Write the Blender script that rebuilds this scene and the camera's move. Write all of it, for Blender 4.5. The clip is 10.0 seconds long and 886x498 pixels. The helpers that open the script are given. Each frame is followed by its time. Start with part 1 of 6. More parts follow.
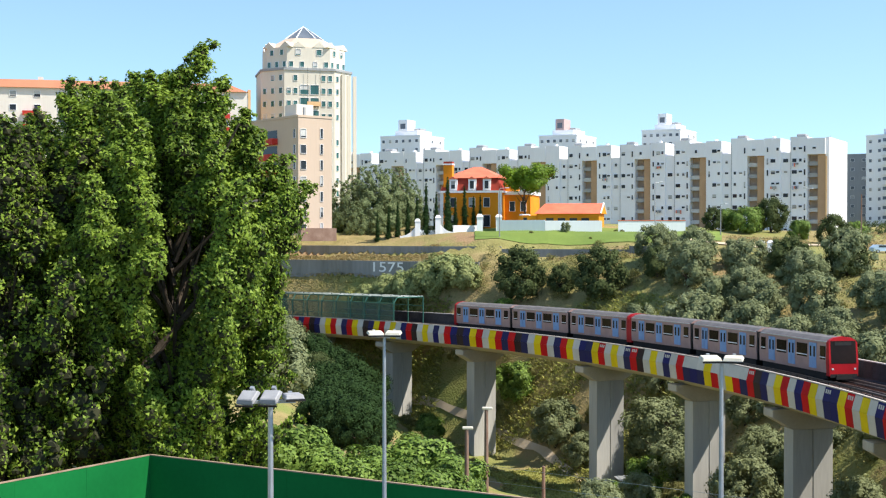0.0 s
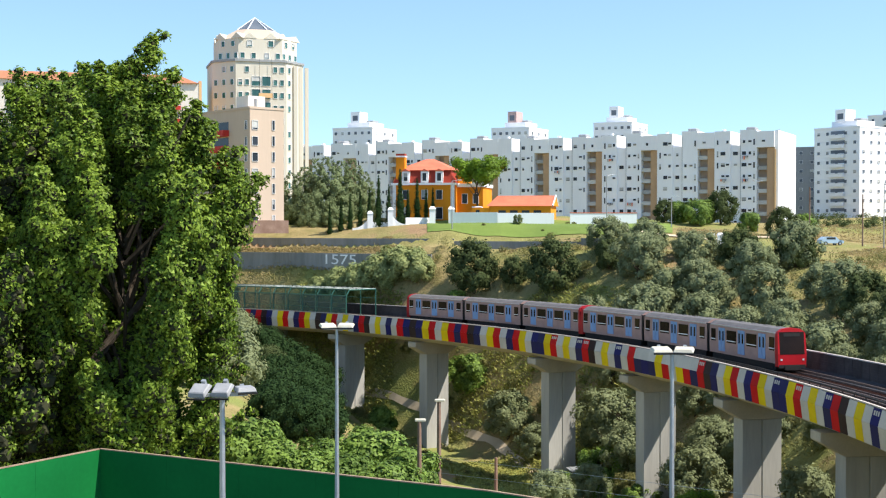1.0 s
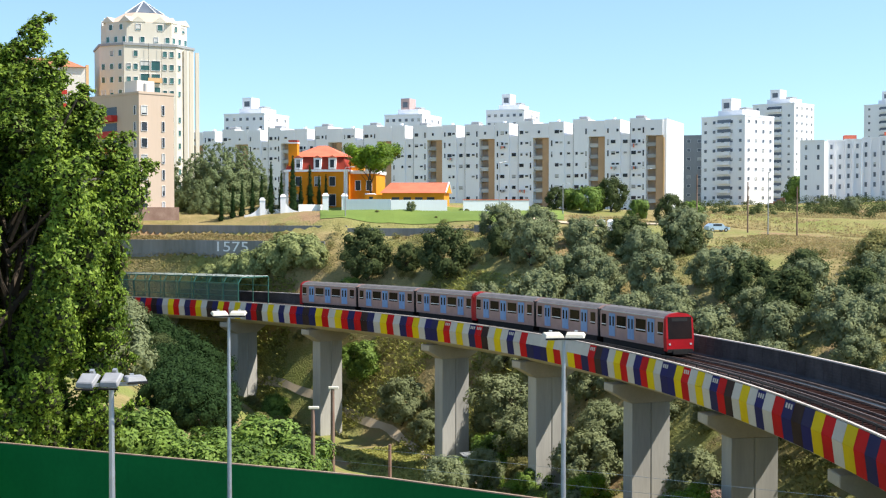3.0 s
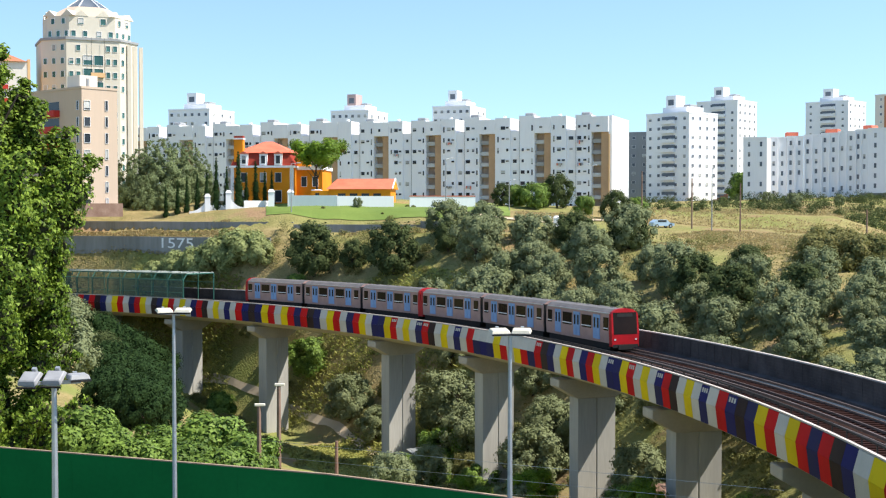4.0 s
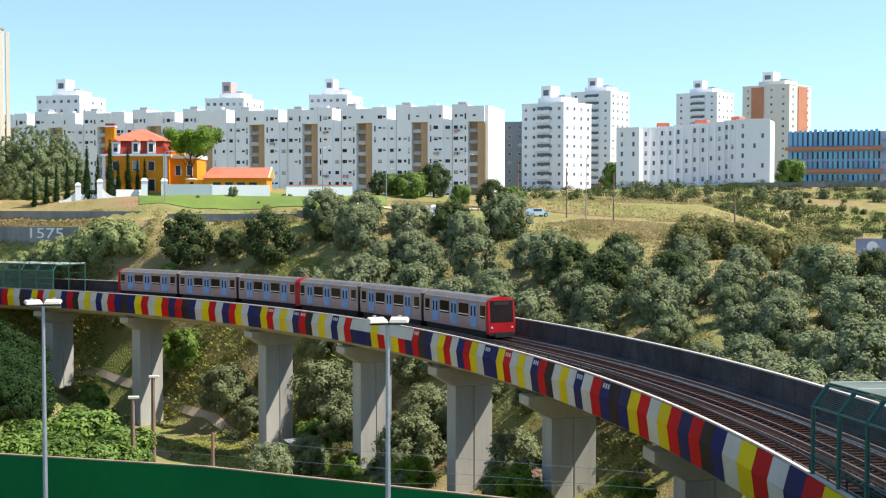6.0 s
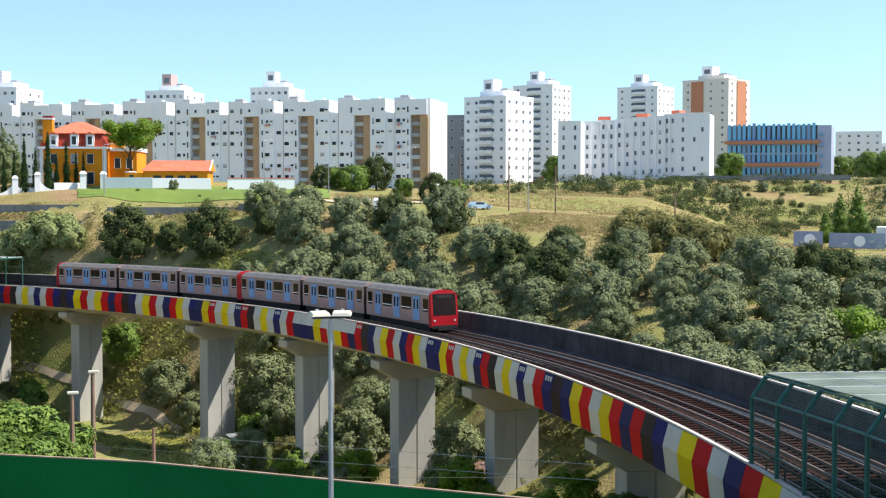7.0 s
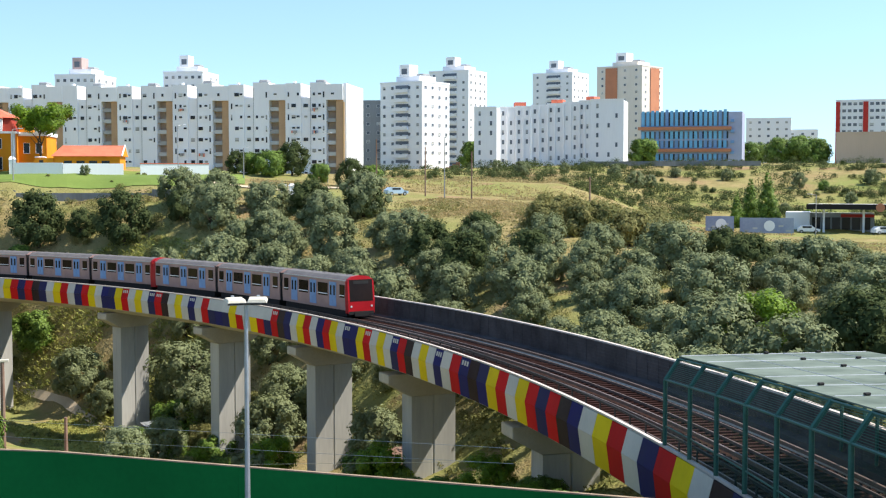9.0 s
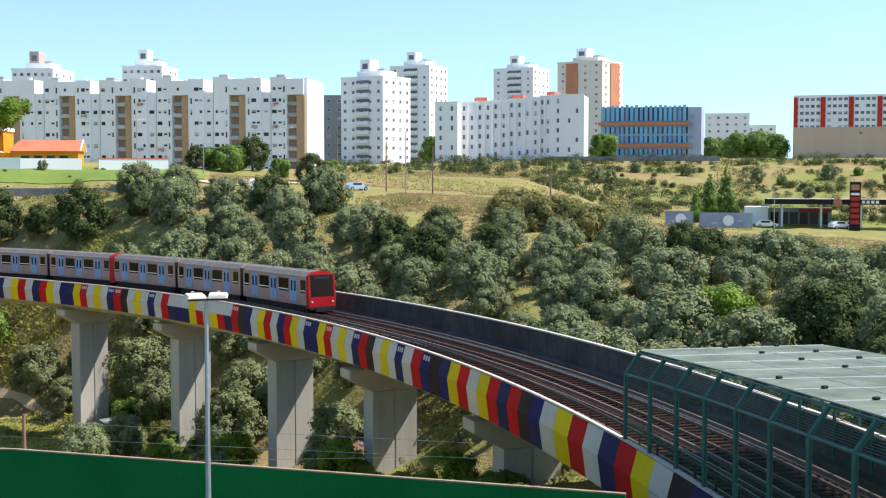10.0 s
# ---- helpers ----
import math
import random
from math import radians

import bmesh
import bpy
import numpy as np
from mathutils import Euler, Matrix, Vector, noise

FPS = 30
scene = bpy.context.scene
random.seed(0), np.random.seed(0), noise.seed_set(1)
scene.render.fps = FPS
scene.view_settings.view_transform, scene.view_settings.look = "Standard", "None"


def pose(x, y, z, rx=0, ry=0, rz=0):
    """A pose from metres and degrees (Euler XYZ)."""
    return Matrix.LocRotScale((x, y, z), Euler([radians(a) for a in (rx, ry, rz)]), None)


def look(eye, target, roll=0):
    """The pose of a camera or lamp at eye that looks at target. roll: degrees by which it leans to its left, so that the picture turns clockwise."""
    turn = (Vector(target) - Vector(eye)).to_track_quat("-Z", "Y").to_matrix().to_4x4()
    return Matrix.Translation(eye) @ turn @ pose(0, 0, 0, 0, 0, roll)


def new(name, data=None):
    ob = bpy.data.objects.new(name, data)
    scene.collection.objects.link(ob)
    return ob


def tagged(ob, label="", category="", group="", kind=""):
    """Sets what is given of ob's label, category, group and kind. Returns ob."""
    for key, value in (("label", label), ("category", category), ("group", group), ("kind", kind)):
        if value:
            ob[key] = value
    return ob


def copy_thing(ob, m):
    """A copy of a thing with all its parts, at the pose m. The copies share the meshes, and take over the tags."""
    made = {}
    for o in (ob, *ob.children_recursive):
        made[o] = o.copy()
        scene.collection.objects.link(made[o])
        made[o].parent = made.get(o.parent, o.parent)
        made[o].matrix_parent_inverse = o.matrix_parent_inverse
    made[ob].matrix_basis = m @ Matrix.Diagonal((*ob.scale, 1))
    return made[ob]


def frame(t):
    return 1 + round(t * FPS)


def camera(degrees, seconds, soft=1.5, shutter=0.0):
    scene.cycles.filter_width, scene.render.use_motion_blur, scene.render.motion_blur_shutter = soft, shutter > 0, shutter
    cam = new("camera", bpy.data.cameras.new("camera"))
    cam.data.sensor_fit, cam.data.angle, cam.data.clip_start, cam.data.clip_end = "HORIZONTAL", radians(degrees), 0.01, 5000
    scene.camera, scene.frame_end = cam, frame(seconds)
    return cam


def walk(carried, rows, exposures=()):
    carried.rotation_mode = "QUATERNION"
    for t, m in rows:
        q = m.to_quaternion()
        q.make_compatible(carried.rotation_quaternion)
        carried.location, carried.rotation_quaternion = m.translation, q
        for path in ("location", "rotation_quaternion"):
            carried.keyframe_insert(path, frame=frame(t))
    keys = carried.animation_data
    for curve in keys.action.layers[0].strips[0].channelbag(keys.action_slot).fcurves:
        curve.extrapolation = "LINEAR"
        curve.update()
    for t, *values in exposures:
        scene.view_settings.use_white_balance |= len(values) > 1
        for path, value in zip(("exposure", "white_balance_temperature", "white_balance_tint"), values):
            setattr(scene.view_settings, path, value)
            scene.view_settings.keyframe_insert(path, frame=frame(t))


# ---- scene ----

# ================= camera and its walk =================
EYE = 36.0
cam = camera(37.77, 10.0, soft=1.2)
ROWS = [  # seconds, turn to the right, tilt
    (0.0, 0.0, -0.724), (0.5, 0.789, -0.935), (1.0, 2.098, -1.067), (1.5, 3.176, -1.261),
    (2.0, 4.221, -1.603), (2.5, 5.582, -1.628), (4.0, 9.176, -1.813), (4.5, 10.628, -1.932),
    (5.0, 12.044, -2.043), (5.5, 13.264, -2.152), (7.0, 17.141, -2.594), (7.5, 18.046, -2.707),
    (8.0, 19.044, -2.85), (8.5, 19.951, -3.04), (9.0, 20.833, -3.233), (9.5, 21.692, -3.343),
    (10.0, 22.554, -3.452),
]
walk(cam, [(t, pose(0, 0, EYE, 90 + pitch, 0, -yaw)) for t, yaw, pitch in ROWS], [(0.0, 0.88), (10.0, 0.88)])

# ================= sky and sun =================
SUN_AZ, SUN_EL = 109.0, 54.0          # from straight ahead at the start, clockwise; above the horizon
world = bpy.data.worlds.new("world")
scene.world = world
world.use_nodes = True
wn = world.node_tree.nodes
sky = wn.new("ShaderNodeTexSky")
sky.sky_type, sky.sun_disc = "NISHITA", False
sky.sun_elevation, sky.sun_rotation = radians(SUN_EL), radians(SUN_AZ)
sky.air_density, sky.dust_density, sky.ozone_density, sky.altitude = 1.0, 0.3, 1.6, 100.0
wl = world.node_tree.links
coord = wn.new("ShaderNodeTexCoord")
lift = wn.new("ShaderNodeVectorMath")       # the clear blue starts low over the horizon
lift.operation, lift.inputs[1].default_value = "ADD", (0.0, 0.0, 0.1)
tint = wn.new("ShaderNodeMix")
tint.data_type, tint.blend_type = "RGBA", "MULTIPLY"
tint.inputs[0].default_value, tint.inputs[7].default_value = 1.0, (0.95, 1.025, 0.985, 1)
wl.new(coord.outputs["Generated"], lift.inputs[0])
wl.new(lift.outputs[0], sky.inputs[0])
wl.new(sky.outputs[0], tint.inputs[6])
wl.new(tint.outputs[2], wn["Background"].inputs[0])
wn["Background"].inputs[1].default_value = 0.132
lamp = bpy.data.lights.new("sun", "SUN")
lamp.energy, lamp.angle, lamp.color = 4.2, radians(0.53), (1.0, 0.93, 0.82)
sun = new("sun", lamp)
sa, se = radians(SUN_AZ), radians(SUN_EL)
sun_dir = Vector((math.sin(sa) * math.cos(se), math.cos(sa) * math.cos(se), math.sin(se)))
sun.matrix_world = look(tuple(sun_dir * 300), (0, 0, 0))

# ================= materials =================
def material(name, color, rough=0.8, color2=None, scale=1.0, fine=12.0, bump=0.0, metal=0.0, spread=0.25, island=0.0, objvar=0.0, spec=0.3, streak=False, trans=0.0):
    """Two scales of variation between color and color2, fine grain bump, variation per object or per island."""
    m = bpy.data.materials.new(name)
    m.use_nodes = True
    nt = m.node_tree
    n, l = nt.nodes, nt.links
    b = n["Principled BSDF"]
    b.inputs["Roughness"].default_value = rough
    b.inputs["Metallic"].default_value = metal
    b.inputs["Specular IOR Level"].default_value = spec
    c2 = color2 or tuple(c * (1 - spread) for c in color)
    geo = n.new("ShaderNodeNewGeometry")
    src = geo.outputs["Position"]
    if streak:
        mp = n.new("ShaderNodeMapping")
        mp.inputs["Scale"].default_value = (1.0, 1.0, 0.12)
        l.new(src, mp.inputs["Vector"])
        src = mp.outputs[0]
    t1 = n.new("ShaderNodeTexNoise")
    t1.inputs["Scale"].default_value, t1.inputs["Detail"].default_value = scale, 5.0
    l.new(src, t1.inputs["Vector"])
    t2 = n.new("ShaderNodeTexNoise")
    t2.inputs["Scale"].default_value, t2.inputs["Detail"].default_value = fine, 3.0
    l.new(src, t2.inputs["Vector"])
    add = n.new("ShaderNodeMath")
    add.operation = "MULTIPLY_ADD"
    add.inputs[1].default_value = 0.35
    l.new(t2.outputs[0], add.inputs[0])
    l.new(t1.outputs[0], add.inputs[2])
    fac = add.outputs[0]
    if island or objvar:
        if island:
            rnd, amount = geo.outputs["Random Per Island"], island
        else:
            rnd, amount = n.new("ShaderNodeObjectInfo").outputs["Random"], objvar
        a2 = n.new("ShaderNodeMath")
        a2.operation = "MULTIPLY_ADD"
        a2.inputs[1].default_value = amount
        l.new(rnd, a2.inputs[0])
        l.new(fac, a2.inputs[2])
        a3 = n.new("ShaderNodeMath")
        a3.operation = "SUBTRACT"
        a3.inputs[1].default_value = amount / 2
        l.new(a2.outputs[0], a3.inputs[0])
        fac = a3.outputs[0]
    ramp = n.new("ShaderNodeValToRGB")
    ramp.color_ramp.elements[0].position, ramp.color_ramp.elements[1].position = 0.42, 0.92
    ramp.color_ramp.elements[0].color = (*color, 1)
    ramp.color_ramp.elements[1].color = (*c2, 1)
    l.new(fac, ramp.inputs[0])
    l.new(ramp.outputs[0], b.inputs["Base Color"])
    if bump:
        bp = n.new("ShaderNodeBump")
        bp.inputs["Strength"].default_value = bump
        bp.inputs["Distance"].default_value = 0.05
        l.new(t2.outputs[0], bp.inputs["Height"])
        l.new(bp.outputs[0], b.inputs["Normal"])
    if trans:
        tr = n.new("ShaderNodeBsdfTranslucent")
        l.new(ramp.outputs[0], tr.inputs[0])
        mx = n.new("ShaderNodeMixShader")
        mx.inputs[0].default_value = trans
        l.new(b.outputs[0], mx.inputs[1])
        l.new(tr.outputs[0], mx.inputs[2])
        l.new(mx.outputs[0], n["Material Output"].inputs[0])
    return m

def mesh_material(name, cover):
    """Fine dark green wire mesh, partly open."""
    m = bpy.data.materials.new(name)
    m.use_nodes = True
    n, l = m.node_tree.nodes, m.node_tree.links
    n["Principled BSDF"].inputs["Base Color"].default_value = (0.05, 0.12, 0.1, 1)
    mx, tr = n.new("ShaderNodeMixShader"), n.new("ShaderNodeBsdfTransparent")
    mx.inputs[0].default_value = cover
    l.new(tr.outputs[0], mx.inputs[1])
    l.new(n["Principled BSDF"].outputs[0], mx.inputs[2])
    l.new(mx.outputs[0], n["Material Output"].inputs[0])
    return m

M = dict(
    concrete=material("concrete", (0.5, 0.49, 0.45), 0.85, (0.33, 0.32, 0.3), 0.35, 5.0, 0.25, streak=True),
    soffit=material("soffit_concrete", (0.52, 0.47, 0.38), 0.9, (0.38, 0.34, 0.28), 0.4, 5.0, 0.2),
    capstone=material("pale_coping", (0.62, 0.55, 0.5), 0.8, (0.45, 0.39, 0.35), 1.0, 8.0, 0.1),
    # dark tone also carries the shade on the far wall and abutment
    darkwall=material("weathered_shaded_concrete", (0.125, 0.11, 0.11), 0.8, (0.05, 0.043, 0.045), 0.35, 3.0, 0.2, spec=0.08),
    ballast=material("brown_ballast", (0.05, 0.026, 0.02), 0.95, (0.022, 0.013, 0.011), 2.0, 25.0, 0.8, spec=0.04),
    sleeper=material("dark_brown_sleeper", (0.05, 0.024, 0.02), 0.9, (0.025, 0.012, 0.01), 2.0, 12.0, 0.2, spec=0.04),
    rail=material("rail_steel", (0.2, 0.15, 0.13), 0.5, (0.11, 0.075, 0.06), 2.0, 20.0, metal=0.2),
    mesh_side=mesh_material("green_wire_mesh", 0.42),
    mesh_open=mesh_material("open_green_wire_mesh", 0.1),
    green_steel=material("dark_green_steel", (0.045, 0.15, 0.115), 0.5, (0.03, 0.1, 0.08), 2.0, 15.0),
    mesh_roof=material("grey_green_mesh_roof", (0.2, 0.24, 0.205), 0.8, (0.09, 0.115, 0.095), 0.45, 2.0, 0.1, spec=0.04),
    green_wall=material("green_painted_wall", (0.008, 0.17, 0.04), 0.7, (0.005, 0.12, 0.028), 0.25, 5.0, 0.05, spec=0.08),
    wall_edge=material("wall_top_trim", (0.4, 0.3, 0.2), 0.8, (0.24, 0.16, 0.11), 2.0, 20.0),
    galv=material("galvanised_steel", (0.5, 0.52, 0.54), 0.45, (0.38, 0.4, 0.42), 3.0, 20.0, metal=0.6),
    lamp_body=material("cream_lamp_housing", (0.72, 0.68, 0.56), 0.5, (0.55, 0.5, 0.4), 4.0, 20.0),
    lamp_grey=material("grey_lamp_housing", (0.34, 0.34, 0.35), 0.5, (0.25, 0.25, 0.26), 4.0, 20.0),
    lamp_glass=material("lamp_glass", (0.6, 0.62, 0.62), 0.15, (0.45, 0.47, 0.48), 3.0, 20.0, spec=0.6),
    asphalt=material("asphalt", (0.06, 0.06, 0.062), 0.9, (0.04, 0.04, 0.042), 0.5, 15.0, 0.3),
    white_paint=material("white_render", (0.89, 0.89, 0.905), 0.8, (0.78, 0.78, 0.8), 0.12, 3.0, 0.05, streak=True),
    white_warm=material("warm_white_render", (0.78, 0.73, 0.66), 0.8, (0.66, 0.6, 0.53), 0.12, 3.0, 0.05, streak=True),
    cream=material("cream_render", (0.7, 0.645, 0.54), 0.8, (0.6, 0.55, 0.46), 0.12, 3.0, 0.05, streak=True),
    beige=material("beige_render", (0.58, 0.45, 0.35), 0.85, (0.5, 0.39, 0.3), 0.15, 3.0, 0.05, streak=True),
    peach=material("peach_render", (0.8, 0.52, 0.26), 0.85, (0.68, 0.42, 0.22), 0.15, 3.0),
    orange_paint=material("orange_render", (0.83, 0.3, 0.012), 0.8, (0.72, 0.24, 0.01), 0.3, 4.0, 0.05),
    red_tile=material("red_roof_tile", (0.76, 0.2, 0.11), 0.8, (0.6, 0.14, 0.08), 0.6, 8.0, 0.4),
    mansard=material("dark_red_mansard", (0.36, 0.045, 0.025), 0.75, (0.28, 0.035, 0.02), 0.6, 8.0, 0.2),
    brown_strip=material("ochre_brown_render", (0.52, 0.34, 0.2), 0.85, (0.42, 0.27, 0.16), 0.3, 3.0),
    glass_dark=material("dark_window_glass", (0.02, 0.024, 0.03), 0.15, (0.04, 0.045, 0.055), 0.3, 2.0, spec=0.25, objvar=0.6),
    # far glass paled to blue-grey: distance haze is put into the colour
    glass_haze=material("hazed_window_glass", (0.1, 0.12, 0.15), 0.3, (0.17, 0.19, 0.22), 0.3, 2.0, spec=0.25, objvar=0.6),
    glass_green=material("green_window_glass", (0.03, 0.1, 0.09), 0.15, (0.06, 0.16, 0.14), 0.3, 2.0, spec=0.5, objvar=0.6),
    shutter=material("grey_roller_shutter", (0.55, 0.55, 0.53), 0.7, (0.35, 0.35, 0.34), 0.3, 3.0, objvar=0.8),
    red_paint=material("red_paint", (0.55, 0.035, 0.025), 0.6, (0.42, 0.03, 0.02), 0.5, 6.0),
    blue_panel=material("blue_cladding", (0.2, 0.5, 0.76), 0.5, (0.15, 0.4, 0.66), 0.3, 3.0),
    blue_grey=material("blue_grey_render", (0.42, 0.45, 0.6), 0.8, (0.35, 0.38, 0.52), 0.3, 3.0),
    terracotta=material("terracotta_render", (0.54, 0.23, 0.13), 0.85, (0.45, 0.19, 0.11), 0.3, 3.0),
    pink_render=material("faded_pink_render", (0.55, 0.4, 0.38), 0.85, (0.45, 0.32, 0.3), 0.3, 3.0),
    grey_render=material("grey_render", (0.36, 0.37, 0.38), 0.85, (0.27, 0.28, 0.29), 0.2, 3.0, streak=True),
    stone_wall=material("grey_retaining_wall", (0.3, 0.3, 0.3), 0.9, (0.17, 0.17, 0.16), 0.4, 3.0, 0.3, streak=True),
    bark=material("bark", (0.09, 0.07, 0.05), 0.95, (0.05, 0.038, 0.028), 3.0, 20.0, 0.6),
    leaf_poplar=material("poplar_leaf", (0.27, 0.38, 0.05), 0.5, (0.07, 0.12, 0.016), 0.35, 2.0, island=0.6, trans=0.32, spec=0.15),
    leaf_olive=material("olive_leaf", (0.25, 0.28, 0.15), 0.65, (0.15, 0.175, 0.08), 0.5, 3.0, island=0.25, trans=0.18, spec=0.06),
    leaf_holm=material("holm_leaf", (0.1, 0.125, 0.05), 0.7, (0.055, 0.075, 0.028), 0.5, 3.0, island=0.25, trans=0.2, spec=0.04),
    leaf_scrub=material("scrub_leaf", (0.26, 0.235, 0.085), 0.8, (0.14, 0.155, 0.045), 0.1, 2.0, island=0.4, trans=0.35),
    leaf_green=material("bush_leaf", (0.21, 0.31, 0.055), 0.55, (0.065, 0.115, 0.018), 0.5, 6.0, 0.5, island=0.4, trans=0.2, spec=0.2),
    leaf_bright=material("bright_leaf", (0.2, 0.31, 0.015), 0.55, (0.1, 0.18, 0.012), 0.3, 2.0, island=0.5, trans=0.3),
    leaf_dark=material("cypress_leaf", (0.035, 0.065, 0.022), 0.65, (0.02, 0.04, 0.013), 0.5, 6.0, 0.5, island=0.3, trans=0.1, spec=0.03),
    leaf_casuarina=material("casuarina_leaf", (0.22, 0.27, 0.12), 0.7, (0.13, 0.17, 0.07), 0.5, 6.0, island=0.35, trans=0.2),
    # crown cores: the shade inside a crown is put into this dark colour
    shade_core=material("shade_dark_core", (0.05, 0.052, 0.03), 0.95, (0.03, 0.032, 0.018), 1.0, 6.0, spec=0.03),
    reed=material("reed_leaf", (0.33, 0.36, 0.14), 0.65, (0.2, 0.24, 0.08), 0.3, 2.0, island=0.5, trans=0.2),
    dry_grass=material("dry_grass", (0.42, 0.33, 0.17), 0.9, (0.31, 0.25, 0.11), 0.1, 3.0, island=0.4, trans=0.45),
    meadow=material("meadow_grass", (0.42, 0.4, 0.12), 0.9, (0.27, 0.3, 0.075), 0.1, 3.0, island=0.4, trans=0.4),
    silver_train=material("pinkish_silver_bodyside", (0.4, 0.265, 0.24), 0.5, (0.31, 0.2, 0.185), 1.0, 8.0, metal=0.1),
    train_roof=material("grey_train_roof", (0.2, 0.18, 0.17), 0.6, (0.13, 0.12, 0.115), 1.0, 8.0, metal=0.2),
    train_red=material("train_red_paint", (0.42, 0.008, 0.014), 0.5, (0.33, 0.007, 0.011), 1.0, 8.0, spec=0.2),
    train_blue=material("train_blue_door", (0.2, 0.36, 0.62), 0.45, (0.16, 0.29, 0.52), 1.0, 8.0),
    train_glass=material("dark_train_glass", (0.014, 0.009, 0.008), 0.12, (0.026, 0.015, 0.012), 0.3, 2.0, spec=0.08),
    underframe=material("black_underframe", (0.012, 0.012, 0.014), 0.8, (0.02, 0.018, 0.016), 2.0, 10.0),
    s_red=material("red_panel", (0.58, 0.008, 0.01), 0.65, (0.45, 0.007, 0.009), 0.5, 5.0, objvar=0.5, spec=0.1),
    s_yellow=material("yellow_panel", (0.78, 0.56, 0.006), 0.65, (0.64, 0.45, 0.006), 0.5, 5.0, objvar=0.5, spec=0.1),
    s_white=material("white_panel", (0.58, 0.54, 0.48), 0.6, (0.47, 0.44, 0.39), 0.5, 5.0, objvar=0.3),
    s_blue=material("navy_panel", (0.016, 0.016, 0.11), 0.65, (0.025, 0.025, 0.08), 0.5, 5.0, objvar=0.6, spec=0.1),
    s_dark=material("black_brown_panel", (0.028, 0.014, 0.014), 0.65, (0.045, 0.03, 0.026), 0.5, 5.0, objvar=0.5, spec=0.1),
    dirt=material("dirt_path", (0.6, 0.48, 0.34), 0.95, (0.48, 0.38, 0.26), 0.4, 5.0, 0.3),
    car_blue=material("pale_blue_car_paint", (0.42, 0.55, 0.68), 0.3, (0.36, 0.48, 0.6), 1.0, 6.0),
    lawn=material("lawn_grass", (0.19, 0.25, 0.05), 0.9, (0.12, 0.18, 0.035), 0.1, 3.0, 0.3),
    hoarding=material("printed_hoarding", (0.2, 0.24, 0.38), 0.6, (0.36, 0.4, 0.5), 0.3, 3.0),
    tin=material("rusty_tin_sheet", (0.3, 0.2, 0.15), 0.7, (0.18, 0.1, 0.07), 0.8, 6.0, 0.2),
)

def ground_material():
    """Soil with dry grass, greener weeds and bare patches, at several scales."""
    m = bpy.data.materials.new("weedy_hillside")
    m.use_nodes = True
    n, l = m.node_tree.nodes, m.node_tree.links
    b = n["Principled BSDF"]
    b.inputs["Roughness"].default_value = 0.95
    b.inputs["Specular IOR Level"].default_value = 0.1
    geo = n.new("ShaderNodeNewGeometry")
    def tex(scale, detail):
        t = n.new("ShaderNodeTexNoise")
        t.inputs["Scale"].default_value, t.inputs["Detail"].default_value = scale, detail
        l.new(geo.outputs["Position"], t.inputs["Vector"])
        return t.outputs[0]
    def mixc(fac, a, c, lo, hi):
        r = n.new("ShaderNodeMapRange")
        r.inputs[1].default_value, r.inputs[2].default_value = lo, hi
        l.new(fac, r.inputs[0])
        x = n.new("ShaderNodeMix")
        x.data_type = "RGBA"
        l.new(r.outputs[0], x.inputs[0])
        for i, v in ((6, a), (7, c)):
            if isinstance(v, tuple):
                x.inputs[i].default_value = (*v, 1)
            else:
                l.new(v, x.inputs[i])
        return x.outputs[2]
    straw = mixc(tex(0.35, 4), (0.34, 0.265, 0.125), (0.235, 0.19, 0.08), 0.35, 0.65)
    weeds = mixc(tex(0.05, 6), straw, (0.215, 0.235, 0.07), 0.41, 0.6)
    bare = mixc(tex(0.1, 6), weeds, (0.31, 0.2, 0.115), 0.54, 0.7)
    speck = mixc(tex(2.2, 4), bare, (0.16, 0.17, 0.056), 0.55, 0.8)
    l.new(speck, b.inputs["Base Color"])
    bp = n.new("ShaderNodeBump")
    bp.inputs["Strength"].default_value, bp.inputs["Distance"].default_value = 0.8, 0.3
    l.new(tex(3.0, 5), bp.inputs["Height"])
    l.new(bp.outputs[0], b.inputs["Normal"])
    return m

M["ground"] = ground_material()

# ================= building blocks =================
def mesh_of(bm, name, mats):
    me = bpy.data.meshes.new(name)
    bm.to_mesh(me)
    bm.free()
    for m in (mats if isinstance(mats, (list, tuple)) else [mats]):
        me.materials.append(m)
    return me

def part(name, bm, mats, parent=None, label="", m=None):
    """Links a bmesh (or a mesh) as one mesh object under a thing or part."""
    me = bm if isinstance(bm, bpy.types.Mesh) else mesh_of(bm, name, mats)
    ob = new(name, me)
    if parent is not None:
        ob.parent = parent
    if m is not None:
        ob.matrix_basis = m
    if label:
        ob["label"] = label
    return ob

def thing(name, label, category, group="", kind="", m=None):
    ob = new(name)
    ob.empty_display_size = 0.5
    if m is not None:
        ob.matrix_basis = m
    return tagged(ob, label, category, group, kind)

def box(bm, x0, x1, y0, y1, z0, z1, mi=0, m=None):
    vs = [bm.verts.new((x, y, z)) for x in (x0, x1) for y in (y0, y1) for z in (z0, z1)]
    if m is not None:
        for v in vs:
            v.co = m @ v.co
    for f in ((0, 1, 3, 2), (4, 6, 7, 5), (0, 4, 5, 1), (2, 3, 7, 6), (0, 2, 6, 4), (1, 5, 7, 3)):
        bm.faces.new([vs[i] for i in f]).material_index = mi
    return vs

def boxes(*specs, mi=0):
    bm = bmesh.new()
    for s in specs:
        box(bm, *s, mi=mi)
    return bm

